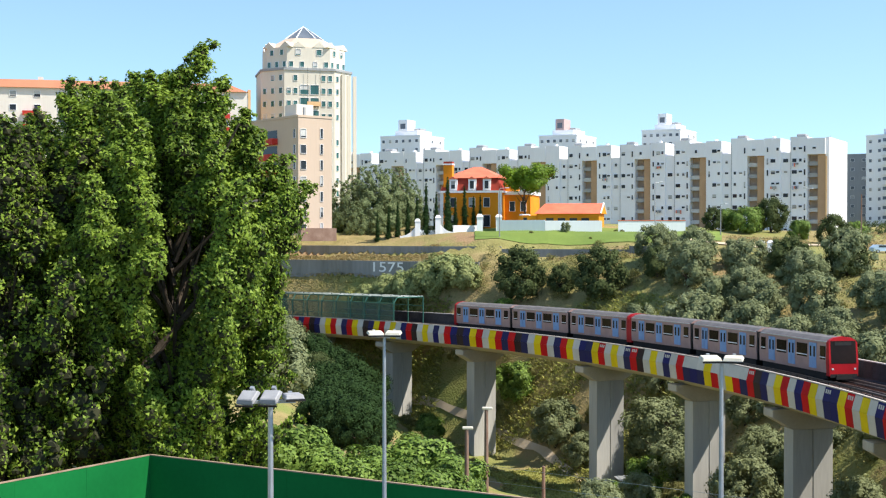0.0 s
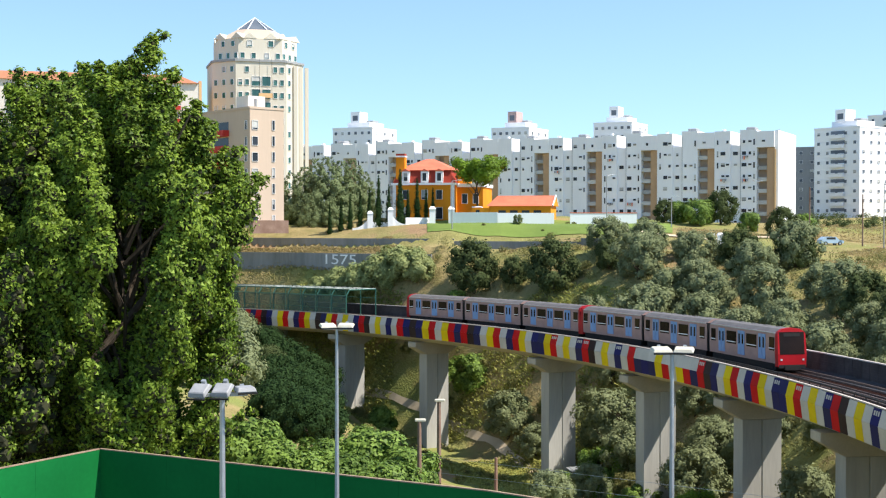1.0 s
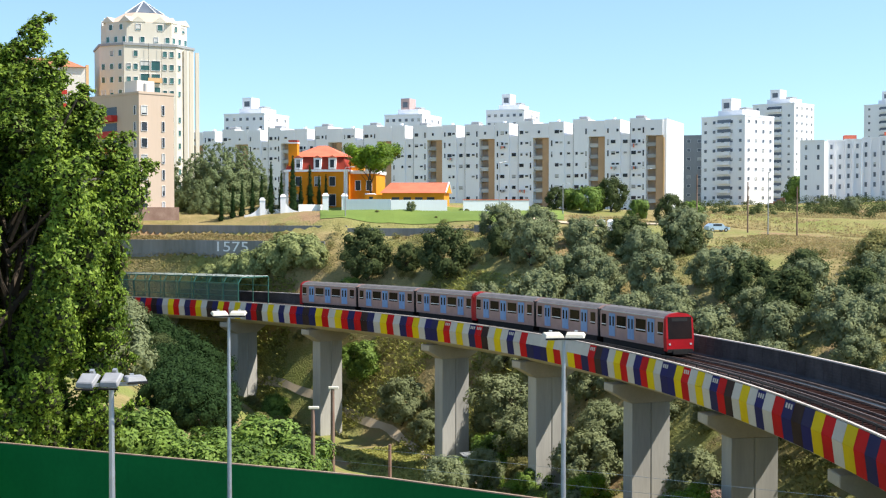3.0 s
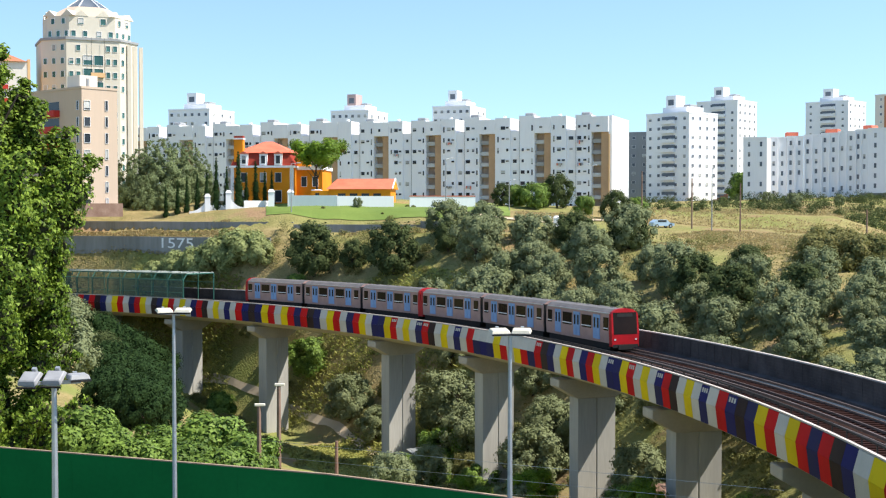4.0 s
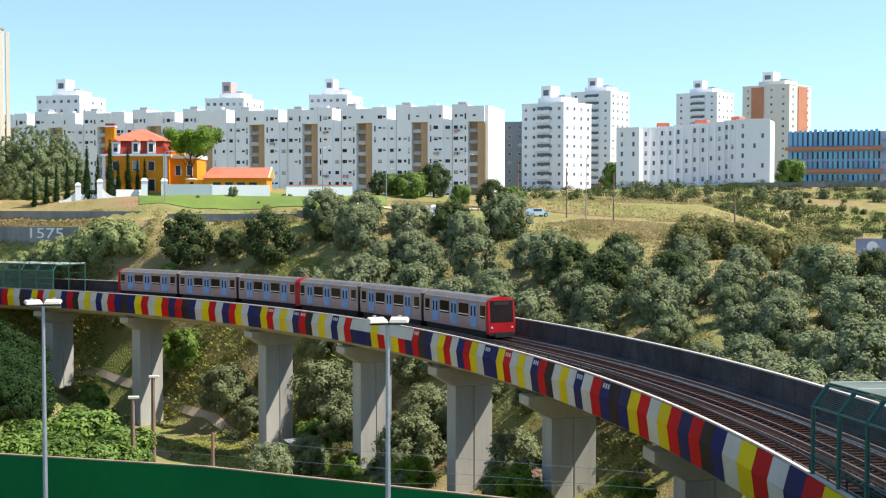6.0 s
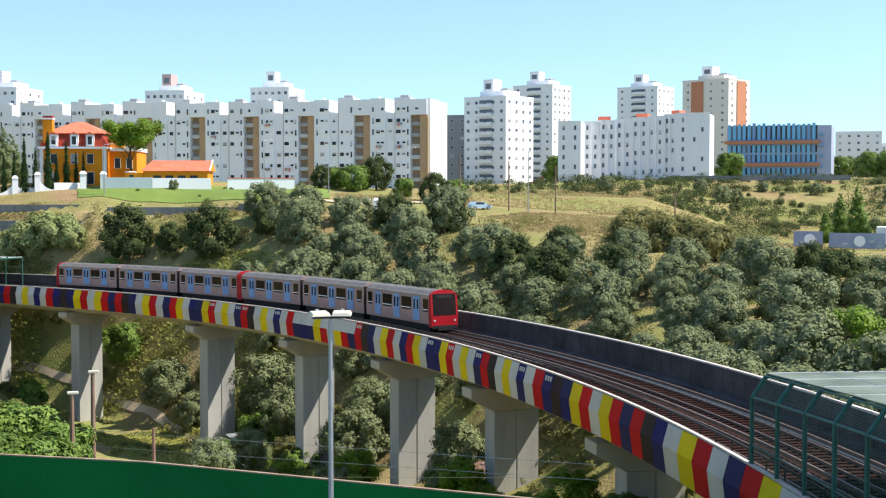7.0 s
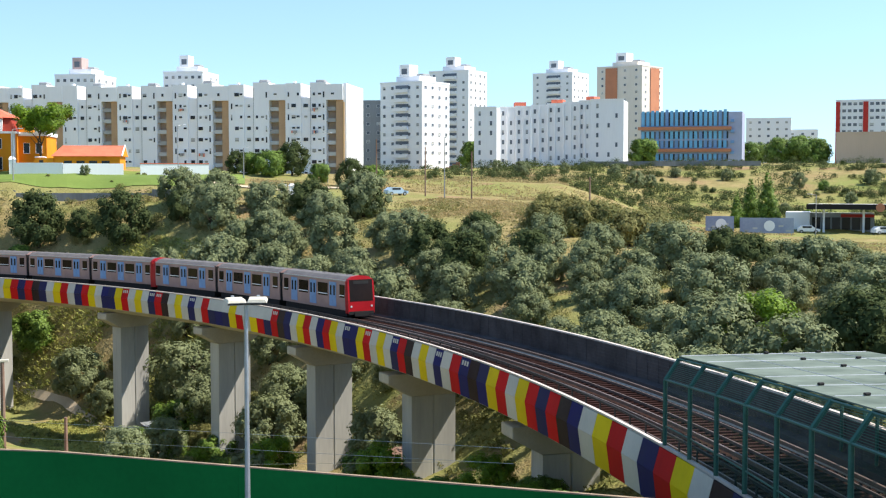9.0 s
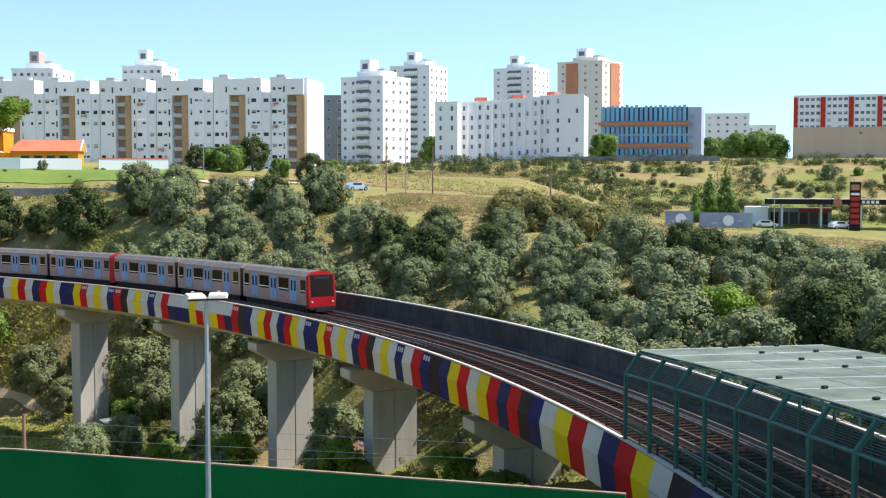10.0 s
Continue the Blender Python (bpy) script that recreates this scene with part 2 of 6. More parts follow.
def bevelled(bm, w):
    bmesh.ops.bevel(bm, geom=list(bm.edges), offset=w, segments=1, affect="EDGES")
    return bm

def tube(bm, p, q, r0, r1=None, n=8, mi=0):
    """A tapered round bar from p to q."""
    p, q = Vector(p), Vector(q)
    r1 = r0 if r1 is None else r1
    d = (q - p).normalized()
    a = d.orthogonal().normalized()
    c = d.cross(a)
    rings = []
    for o, r in ((p, r0), (q, r1)):
        rings.append([bm.verts.new(o + (a * math.cos(2 * math.pi * i / n) + c * math.sin(2 * math.pi * i / n)) * r) for i in range(n)])
    for i in range(n):
        bm.faces.new((rings[0][i], rings[0][(i + 1) % n], rings[1][(i + 1) % n], rings[1][i])).material_index = mi
    bm.faces.new(rings[0][::-1]).material_index = mi
    bm.faces.new(rings[1]).material_index = mi
    return bm

def prism(bm, outline, z0, z1, mi=0, top=None):
    """An upright prism over a plan outline, counter-clockwise; top: factor by which its upper end shrinks about its middle."""
    cx = sum(p[0] for p in outline) / len(outline)
    cy = sum(p[1] for p in outline) / len(outline)
    k = 1.0 if top is None else top
    lo = [bm.verts.new((x, y, z0)) for x, y in outline]
    hi = [bm.verts.new((cx + (x - cx) * k, cy + (y - cy) * k, z1)) for x, y in outline]
    n = len(outline)
    for i in range(n):
        bm.faces.new((lo[i], lo[(i + 1) % n], hi[(i + 1) % n], hi[i])).material_index = mi
    bm.faces.new(lo[::-1]).material_index = mi
    bm.faces.new(hi).material_index = mi
    return bm

def polar(az, d):
    """Plan place at a bearing (degrees to the right of straight ahead) and a distance from the viewpoint."""
    return d * math.sin(radians(az)), d * math.cos(radians(az))

def sstep(a, b, v):
    t = np.clip((v - a) / (b - a), 0, 1)
    return t * t * (3 - 2 * t)

# ================= the lie of the land =================
AZ = np.array([-40, -12, -7, -5, -2, 0, 2.5, 7, 11, 16, 20, 26, 31, 40, 60.0])
D_VIA = np.array([250, 240, 229, 223, 211, 200, 189, 163, 142, 114, 92, 72, 60, 50, 45.0])   # distance of the viaduct
Z_VAL = np.array([-8, -12, -21, -27, -30, -33, -33.5, -33, -31.5, -28.5, -24.6, -20.5, -17.6, -15.5, -15.0])
FOOT = np.array([4, 4, 4, 4, 4, 4, 5, 7, 10, 14, 16, 13, 6, 4, 4.0])                              # from the near parapet to the foot of the slope
D_TOP = np.array([262, 254, 243, 237, 227, 222, 219, 218, 208, 200, 190, 178, 170, 162, 160.0])  # the plateau's edge
Z_TOP = np.array([-5.0, -6.5, -7.4, -7.4, -7.4, -7.0, -5.6, -3.6, -4.0, -4.6, -5.4, -6.0, -8.6, -10.4, -11.0])
CREST = np.array([-0.6, -0.6, -0.6, -0.6, -0.6, -0.4, 0.2, 0.2, -0.4, -2.0, -3.0, -4.2, -9.6, -11.0, -11.0])
Z_BACK = np.array([1.0, 1.0, 1.0, 1.0, 1.2, 1.4, 1.6, 1.4, 0.8, 0, -0.8, -1.6, -9.5, -10.5, -10.5])  # ground at 255 m
Z_FAR = np.array([0.0, 0, 0, 0, 0, 0, 0, 0, 0.3, 1.0, 2.0, 3.0, 3.6, 3.6, 3.6])                 # ground at 380 m

def land(x, y):
    """Height of the ground."""
    x, y = np.asarray(x, float), np.asarray(y, float)
    d = np.hypot(x, y)
    az = np.degrees(np.arctan2(x, y))
    a = np.clip(az, -40, 60)
    dv, zv, dt, zt, crest, zb, zf, foot = (np.interp(a, AZ, k) for k in (D_VIA, Z_VAL, D_TOP, Z_TOP, CREST, Z_BACK, Z_FAR, FOOT))
    near = -15.0 + (zv + 15.0) * sstep(54, np.maximum(dv - 6, 70), d)
    rise = np.clip((d - dv - foot) / (dt - dv - foot), 0, 1)
    slope = zv + (zt - zv) * (0.35 * rise + 0.65 * sstep(0, 1, rise))
    z = np.where(d < dv + foot, near, slope)
    # two walled terraces to the west of the villa
    terrace = 1 - sstep(1.5, 4.0, a)
    dc = np.maximum(232.0, dt + 14)
    ramp = zt + (crest - zt) * sstep(dt, dc, d)
    steps = zt + 2.4 * sstep(dt, dt + 0.8, d) + 1.0 * sstep(dt + 1, dt + 5, d) + 1.4 * sstep(dt + 5.2, dt + 6, d)
    steps = np.where(d > dt + 6, steps + (crest - zt - 4.8) * sstep(dt + 6, dc, d), steps)
    z = np.where(d >= dt, ramp * (1 - terrace) + steps * terrace, z)
    z = np.where(d >= dc, crest + (zb - crest) * sstep(dc, dc + 23, d), z)
    z = np.where(d >= dc + 23, zb + (zf - zb) * sstep(dc + 23, 380, d), z)
    fall = sstep(60, 85, np.abs(az))
    return EYE + z * (1 - fall) + (-15.0) * fall

def land_z(x, y):
    rough = 0.5 * noise.noise((x * 0.09, y * 0.09, 0.3)) + 0.2 * noise.noise((x * 0.4, y * 0.4, 1.7))
    d = math.hypot(x, y)
    k = 0.0 if d < 58 else min(1.0, (d - 58) / 10)
    if d > 260:
        k = 0.3
    return float(land(x, y)) + rough * k

def build_ground():
    azs = np.concatenate([np.arange(-180, -40, 10), np.arange(-40, -14, 2.0), np.arange(-14, 46, 0.3), np.arange(46, 60, 2), np.arange(60, 181, 10)])
    ds = np.concatenate([[0.001, 12, 25, 38, 48, 53], np.arange(56, 200, 1.6), np.arange(200, 262, 0.8), np.arange(263, 420, 7), [450, 500, 600, 800, 1200, 2000, 4000]])
    verts, faces = [], []
    for d in ds:
        for az in azs:
            x, y = polar(az, d)
            verts.append((x, y, land_z(x, y)))
    n = len(azs)
    for i in range(len(ds) - 1):
        for j in range(n - 1):
            faces.append((i * n + j, i * n + j + 1, (i + 1) * n + j + 1, (i + 1) * n + j))
    me = bpy.data.meshes.new("ground")
    me.from_pydata(verts, [], faces)
    me.materials.append(M["ground"])
    me.polygons.foreach_set("use_smooth", [True] * len(me.polygons))
    me.flip_normals() if me.polygons[0].normal.z < 0 else None
    return tagged(new("ground", me), "dry grassy hillside with weeds and bare soil", "ground", kind="structure")

build_ground()

# ================= the viaduct =================
VC, VR = Vector((-163.88, 87.03)), 196.64         # middle and radius of its curve, at the near parapet
PH0 = radians(-14.3)

def via(s, q=0.0, z=0.0):
    """A point on the viaduct: s metres along it from its near end, q metres across from the near parapet, z above that parapet's top. Before s = -5 it runs straight."""
    ph = PH0 + max(s, -5.0) / VR
    r = Vector((math.cos(ph), math.sin(ph)))
    p = VC + r * (VR + q)
    if s < -5:
        p = p + Vector((-r.y, r.x)) * (s + 5)
    return Vector((p.x, p.y, EYE - 11.55 - 0.0147 * s + z))

def via_frame(s, q, z=0.0):
    """A pose on the viaduct: x along it (to greater s), y to the left of that, z up."""
    a, b = via(s - 0.5, q, z), via(s + 0.5, q, z)
    d = b - a
    yaw = math.degrees(math.atan2(d.y, d.x))
    pitch = math.degrees(math.atan2(d.z, math.hypot(d.x, d.y)))
    c = via(s, q, z)
    return pose(c.x, c.y, c.z, 0, -pitch, yaw)

S0, S1 = -48.0, 224.0

def sweep(profile, s0, s1, step, mi=0, bm=None):
    """Sweeps a closed cross-section of (q, z) along the viaduct."""
    bm = bm or bmesh.new()
    n = max(1, int(round((s1 - s0) / step)))
    rings = [[bm.verts.new(via(s0 + (s1 - s0) * i / n, q, z)) for q, z in profile] for i in range(n + 1)]
    k = len(profile)
    for i in range(n):
        for j in range(k):
            bm.faces.new((rings[i][j], rings[i][(j + 1) % k], rings[i + 1][(j + 1) % k], rings[i + 1][j])).material_index = mi
    bm.faces.new(rings[0]).material_index = mi
    bm.faces.new(rings[-1][::-1]).material_index = mi
    bmesh.ops.recalc_face_normals(bm, faces=bm.faces[:])
    return bm

DECK = -1.0
FAR_Q, FAR_Z = 8.3, 1.05
KINK, FASCIA = -1.25, -2.75

def build_viaduct():
    v = thing("viaduct", "curved concrete railway viaduct with striped painted parapet", "viaduct")
    part("deck", sweep([(-0.25, DECK), (FAR_Q + 0.25, DECK), (FAR_Q + 0.3, -2.7), (6.6, -3.5), (1.6, -3.5), (-0.3, FASCIA - 0.03)], S0, S1, 4), M["soffit"], v)
    part("parapet", sweep([(-0.16, -0.12), (0.0, -0.12), (0.0, DECK + 0.01), (-0.16, DECK + 0.01)], S0, S1, 3), M["concrete"], v)
    part("coping", sweep([(-0.21, -0.09), (-0.21, 0.0), (-0.01, 0.0), (-0.01, -0.09)], S0, S1, 3), M["capstone"], v, "pale coping on the near parapet")
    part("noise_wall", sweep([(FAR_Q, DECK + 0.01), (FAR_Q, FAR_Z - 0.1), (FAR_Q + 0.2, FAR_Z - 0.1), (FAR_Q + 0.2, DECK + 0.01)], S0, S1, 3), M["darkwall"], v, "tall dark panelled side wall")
    part("coping", sweep([(FAR_Q - 0.04, FAR_Z - 0.095), (FAR_Q - 0.04, FAR_Z), (FAR_Q + 0.24, FAR_Z), (FAR_Q + 0.24, FAR_Z - 0.095)], S0, S1, 3), M["capstone"], v)
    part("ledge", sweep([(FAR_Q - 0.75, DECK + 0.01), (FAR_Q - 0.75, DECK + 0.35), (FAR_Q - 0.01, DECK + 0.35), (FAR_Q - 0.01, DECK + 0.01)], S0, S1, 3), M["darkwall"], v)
    part("ballast_bed", sweep([(0.75, DECK + 0.01), (1.0, DECK + 0.12), (6.5, DECK + 0.12), (6.9, DECK + 0.01)], S0, S1, 3), M["ballast"], v)
    for tc in (2.05, 5.25):
        for g in (-0.72, 0.72):
            part("rail", sweep([(tc + g - 0.04, DECK + 0.2), (tc + g - 0.04, DECK + 0.34), (tc + g + 0.04, DECK + 0.34), (tc + g + 0.04, DECK + 0.2)], S0, S1, 3), M["rail"], v)
        part("conductor_rail", sweep([(tc + 1.22, DECK + 0.3), (tc + 1.22, DECK + 0.48), (tc + 1.34, DECK + 0.48), (tc + 1.34, DECK + 0.3)], S0, S1, 3), M["rail"], v)
    build_stripes(v)
    # low handrail inside the near parapet and the joints of the far wall
    part("handrail", sweep([(0.82, -0.02), (0.82, 0.1), (0.92, 0.1), (0.92, -0.02)], S0, 95, 3), M["underframe"], v)
    post = mesh_of(boxes((-0.05, 0.05, -0.03, 0.03, -1.0, -0.022)), "rail_post", M["underframe"])
    for s in np.arange(S0, 95, 2.2):
        part("rail_post", post, None, v, m=via_frame(float(s), 0.87))
    for z in (-0.42, -0.2, 0.02, 0.24, 0.46, 0.68, 0.88):
        part("wall_strip", sweep([(FAR_Q - 0.05, z), (FAR_Q - 0.05, z + 0.06), (FAR_Q - 0.004, z + 0.06), (FAR_Q - 0.004, z)], S0, 200, 4), M["darkwall"], v)
    rib = mesh_of(boxes((-0.02, 0.02, -0.02, 0.02, DECK + 0.36, FAR_Z - 0.1)), "wall_rib", M["darkwall"])
    for s in np.arange(S0, 120, 1.5):
        part("wall_rib", rib, None, v, m=via_frame(float(s), FAR_Q - 0.02))
    slp = mesh_of(boxes((-0.13, 0.13, -1.2, 1.2, DECK + 0.1, DECK + 0.2)), "sleeper", M["sleeper"])
    for tc in (2.05, 5.25):
        for s in np.arange(-24, 78, 0.72):
            part("sleeper", slp, None, v, m=via_frame(float(s), tc))
    return v

# runs of painted panels from the near end: start, end, colours in order; lower-case: white above that colour
STRIPES = (
    (-47.4, -2.4, "RWBYRWDBYRWYRWBDYRWR"), (-2.4, 21.9, "YBDWYRBWRYW"), (21.9, 47.3, "BDRBRYWRYBDBRW"),
    (47.3, 85.5, "BWYWDRBWYWRYBBWYRBWRYWBDR"), (85.5, 100.7, "bryWrYbbb"),
    (100.7, 131.9, "RWBWYWDRBWYWRYBBWYR"), (131.9, 163.3, "BWRYWBDRBRYWRYBDBR"),
    (163.3, 205.2, "WBWYWDRBWYWRYBDWYRBWRYWBDRBR"), (205.2, 224.0, "BRDBRWBDR"),
)
PAINT = dict(R="s_red", Y="s_yellow", W="s_white", B="s_blue", D="s_dark")

def stripe_mesh(s0, s1, z0, z1, q0, q1):
    """A thin outward-leaning panel between two heights."""
    bm = bmesh.new()
    vs = [[bm.verts.new(via(s, q + t, z)) for s in (s0, s1)] for t in (0.0, 0.06) for q, z in ((q0, z0), (q1, z1))]
    a, b, c, d = vs
    for f in ((a[0], a[1], b[1], b[0]), (c[0], d[0], d[1], c[1]), (a[0], b[0], d[0], c[0]), (a[1], c[1], d[1], b[1]), (a[0], c[0], c[1], a[1]), (b[0], b[1], d[1], d[0])):
        bm.faces.new(f)
    bmesh.ops.recalc_face_normals(bm, faces=bm.faces[:])
    return bm

def build_stripes(v):
    rnd = random.Random(8)
    for s0, s1, run in STRIPES:
        for i, ch in enumerate(run):
            a, b = s0 + (s1 - s0) * i / len(run), s0 + (s1 - s0) * (i + 1) / len(run) - 0.025
            low = PAINT[ch.upper()]
            up = "s_white" if ch.islower() else low
            part("panel", stripe_mesh(a, b, -0.13, KINK, -0.24, -0.54), M[up], v)
            part("panel", stripe_mesh(a, b, KINK - 0.012, FASCIA, -0.54, -0.34), M[low], v)
            if ch in "BR" and 40 < a < 125 and rnd.random() < 0.4:
                # unreadable lettering near the top: pale bars
                for k in range(3):
                    u = a + (b - a) * (0.15 + 0.26 * k)
                    part("lettering", stripe_mesh(u, u + (b - a) * 0.16, -0.3, -0.62, -0.245 - 0.06, -0.245 - 0.135), M["s_white"], v)

viaduct = build_viaduct()
# dark concrete stands in for the deep shade under the deck's end
part("abutment", sweep([(0.3, -3.52), (8.0, -3.52), (8.0, -19), (0.3, -19)], 204, S1, 4), M["darkwall"], viaduct, "abutment with its shade put into dark concrete")

def pier_at(az):
    """Place along the viaduct whose middle lies at that bearing."""
    best = min((abs(math.degrees(math.atan2(via(s, 4.1).x, via(s, 4.1).y)) - az), s) for s in np.arange(-10, 224, 0.5))
    return best[1]

def build_pier(az):
    s = pier_at(az)
    m = via_frame(s, 4.1)
    c = via(s, 4.1)
    ground = land_z(c.x, c.y)
    top = c.z - 3.52
    p = thing("viaduct_pier", "tall grey concrete pier with flared hammerhead cap", "pier", "piers of the viaduct", m=pose(c.x, c.y, ground - 0.6, 0, 0, math.degrees(math.atan2(m[1][0], m[0][0]))))
    h = top - ground + 0.6
    bm = bmesh.new()
    prism(bm, [(-1, -1.95), (1, -1.95), (1, -0.1), (0.88, 0), (1, 0.1), (1, 1.95), (-1, 1.95), (-1, 0.1), (-0.88, 0), (-1, -0.1)], 0, h - 1.9)
    part("shaft", bm, M["concrete"], p)
    bm = bmesh.new()
    lo, mid = h - 1.88, h - 0.75
    k = [(-1.97, lo), (1.97, lo), (4.0, mid), (4.0, h), (-4.0, h), (-4.0, mid)]
    for sx in (-1.05, 1.05):
        bm.faces.new([bm.verts.new((sx, y, z)) for y, z in k])
    bm.verts.ensure_lookup_table()
    for i in range(6):
        j = (i + 1) % 6
        bm.faces.new((bm.verts[i], bm.verts[j], bm.verts[6 + j], bm.verts[6 + i]))
    bmesh.ops.recalc_face_normals(bm, faces=bm.faces[:])
    part("cap", bevelled(bm, 0.06), M["soffit"], p)
    return p

for az in (-5.4, -1.97, 1.70, 7.24, 11.45, 15.78, 20.15, 26.3):
    build_pier(az)

# ================= the train =================
CAR, TQ = 14.9, 5.25                     # length of a car, its track's middle
SKIRT, GUTTER, ROOF = 0.05, 2.85, 3.3    # heights above the near parapet's top

def car_profile():
    return [(-1.33, SKIRT), (-1.38, SKIRT + 0.9), (-1.34, GUTTER - 0.1), (-1.2, GUTTER + 0.1), (-0.8, ROOF - 0.1), (0, ROOF),
            (0.8, ROOF - 0.1), (1.2, GUTTER + 0.1), (1.34, GUTTER - 0.1), (1.38, SKIRT + 0.9), (1.33, SKIRT)]

def build_car(m, length, front, tail):
    """One car, its leading end towards -x."""
    c = thing("metro_car", "silver-pink metro car with blue doors on the viaduct track", "train car", "cars of the metro train", m=m)
    x0, x1 = -length / 2 + 0.18, length / 2 - 0.18
    prof = car_profile()
    bm = bmesh.new()
    rings = [[bm.verts.new((x, y, z)) for y, z in prof] for x in (x0 + (0.25 if front else 0), x1 - (0.25 if tail else 0))]
    n = len(prof)
    for i in range(n):
        f = bm.faces.new((rings[0][i], rings[0][(i + 1) % n], rings[1][(i + 1) % n], rings[1][i]))
        f.material_index = 1 if 3 <= i <= 6 else 0
    bm.faces.new(rings[0][::-1])
    bm.faces.new(rings[1])
    bmesh.ops.recalc_face_normals(bm, faces=bm.faces[:])
    part("body", bm, [M["silver_train"], M["train_roof"]], c)
    part("gutter", boxes((x0 + 0.3, x1 - 0.3, -1.36, -1.22, GUTTER - 0.06, GUTTER + 0.03), (x0 + 0.3, x1 - 0.3, 1.22, 1.36, GUTTER - 0.06, GUTTER + 0.03)), M["galv"], c)
    part("underframe", boxes((x0 + 0.4, x1 - 0.4, -1.2, 1.2, -0.55, SKIRT), (x0 + 0.9, x0 + 3.2, -1.22, 1.22, -0.65, -0.1), (x1 - 3.2, x1 - 0.9, -1.22, 1.22, -0.65, -0.1)), M["underframe"], c)
    for side in (-1, 1):
        y = side * 1.375
        for k in (0.2, 0.5, 0.8):
            xd = x0 + (x1 - x0) * k
            for dx in (-0.36, 0.36):
                bm = bmesh.new()
                box(bm, xd + dx - 0.34, xd + dx + 0.34, y - 0.03, y + 0.03, 0.3, 2.6)
                d = part("door", bm, M["train_blue"], c)
                part("door_window", boxes((xd + dx - 0.15, xd + dx + 0.15, y - 0.045, y + 0.045, 1.35, 2.3)), M["train_glass"], d)
        for k, w in ((0.35, 1.0), (0.65, 1.0), (0.065, 0.45), (0.935, 0.45)):
            xw = x0 + (x1 - x0) * k
            fr = part("window", boxes((xw - w - 0.05, xw + w + 0.05, y - 0.02, y + 0.02, 1.22, 2.44)), M["train_glass"], c)
            part("pane", boxes((xw - w, xw + w, y - 0.035, y + 0.035, 1.5, 2.4)), M["train_glass"], fr)
            part("sill_bar", boxes((xw - w - 0.05, xw + w + 0.05, y - 0.05, y + 0.05, 1.38, 1.46)), M["white_paint"], fr)
    for i in range(5):
        xv = x0 + (x1 - x0) * (0.14 + 0.18 * i)
        part("roof_vent", bevelled(boxes((xv - 0.4, xv + 0.4, -0.16, 0.16, ROOF - 0.05, ROOF + 0.012)), 0.004), M["train_roof"], c)
    for end, flag in ((-1, front), (1, tail)):
        if not flag:
            xe = x0 if end < 0 else x1
            # black block between cars: its colour stands in for the gap's shade
            part("gangway", boxes((xe - 0.22, xe + 0.22, -1.3, 1.3, 0.0, 2.88)), M["underframe"], c)
            continue
        xe = x0 if end < 0 else x1
        # the cab end: a red shell slightly wider than the body, a black screen, bumper and lights
        bm = bmesh.new()
        big = [(y * 1.03, SKIRT - 0.25 if z == SKIRT else z + 0.04) for y, z in prof]
        r = [[bm.verts.new((xe + end * dx + (-end * 0.22 * max(0, (z - 1.3) / 2) if dx > 0.3 else 0), y, z)) for y, z in big] for dx in (-0.25, 0.38)]
        for i in range(n):
            bm.faces.new((r[0][i], r[0][(i + 1) % n], r[1][(i + 1) % n], r[1][i]))
        bm.faces.new(r[0][::-1])
        bm.faces.new(r[1])
        bmesh.ops.recalc_face_normals(bm, faces=bm.faces[:])
        cab = part("cab_end", bm, M["train_red"], c, "red cab end with black windscreen")
        def slab(y0, y1, z0, z1, out):
            bm = bmesh.new()
            q = []
            for dx in (0.0, out):
                for y, z in ((y0, z0), (y1, z0), (y1, z1), (y0, z1)):
                    q.append(bm.verts.new((xe + end * (0.37 + dx) - end * 0.22 * max(0, (z - 1.3) / 2), y, z)))
            for f in ((0, 1, 2, 3), (7, 6, 5, 4), (0, 4, 5, 1), (1, 5, 6, 2), (2, 6, 7, 3), (3, 7, 4, 0)):
                bm.faces.new([q[i] for i in f])
            bmesh.ops.recalc_face_normals(bm, faces=bm.faces[:])
            return bm
        part("windscreen", slab(-1.22, 1.22, 0.92, GUTTER + 0.1, 0.025), M["train_glass"], cab)
        part("lower_band", slab(-1.32, 1.32, -0.32, -0.02, 0.02), M["underframe"], cab)
        part("destination_panel", slab(-0.8, 0.8, GUTTER - 0.3, GUTTER, 0.032), M["underframe"], cab)
        for y in (-1.08, 1.08):
            part("headlight", slab(y - 0.09, y + 0.09, 0.36, 0.52, 0.04), M["lamp_glass"], cab)
        part("bumper", slab(-0.75, 0.75, -0.5, -0.1, 0.1), M["underframe"], cab)
    return c

def build_train(front_az):
    s = min((abs(math.degrees(math.atan2(via(k, TQ - 1.35).x, via(k, TQ - 1.35).y)) - front_az), k) for k in np.arange(0, 150, 0.2))[1]
    for i in range(6):
        m = via_frame(s + CAR * (i + 0.5), TQ)
        build_car(m, CAR, i in (0, 3), i in (2, 5))

build_train(16.6)

# ================= the court wall and its floodlights =================
WALL = [(-24.0, 44.0), (-13.5, 59.5), (3.55, 49.55), (20.9, 35.2)]
WALL_TOP = EYE - 10.2

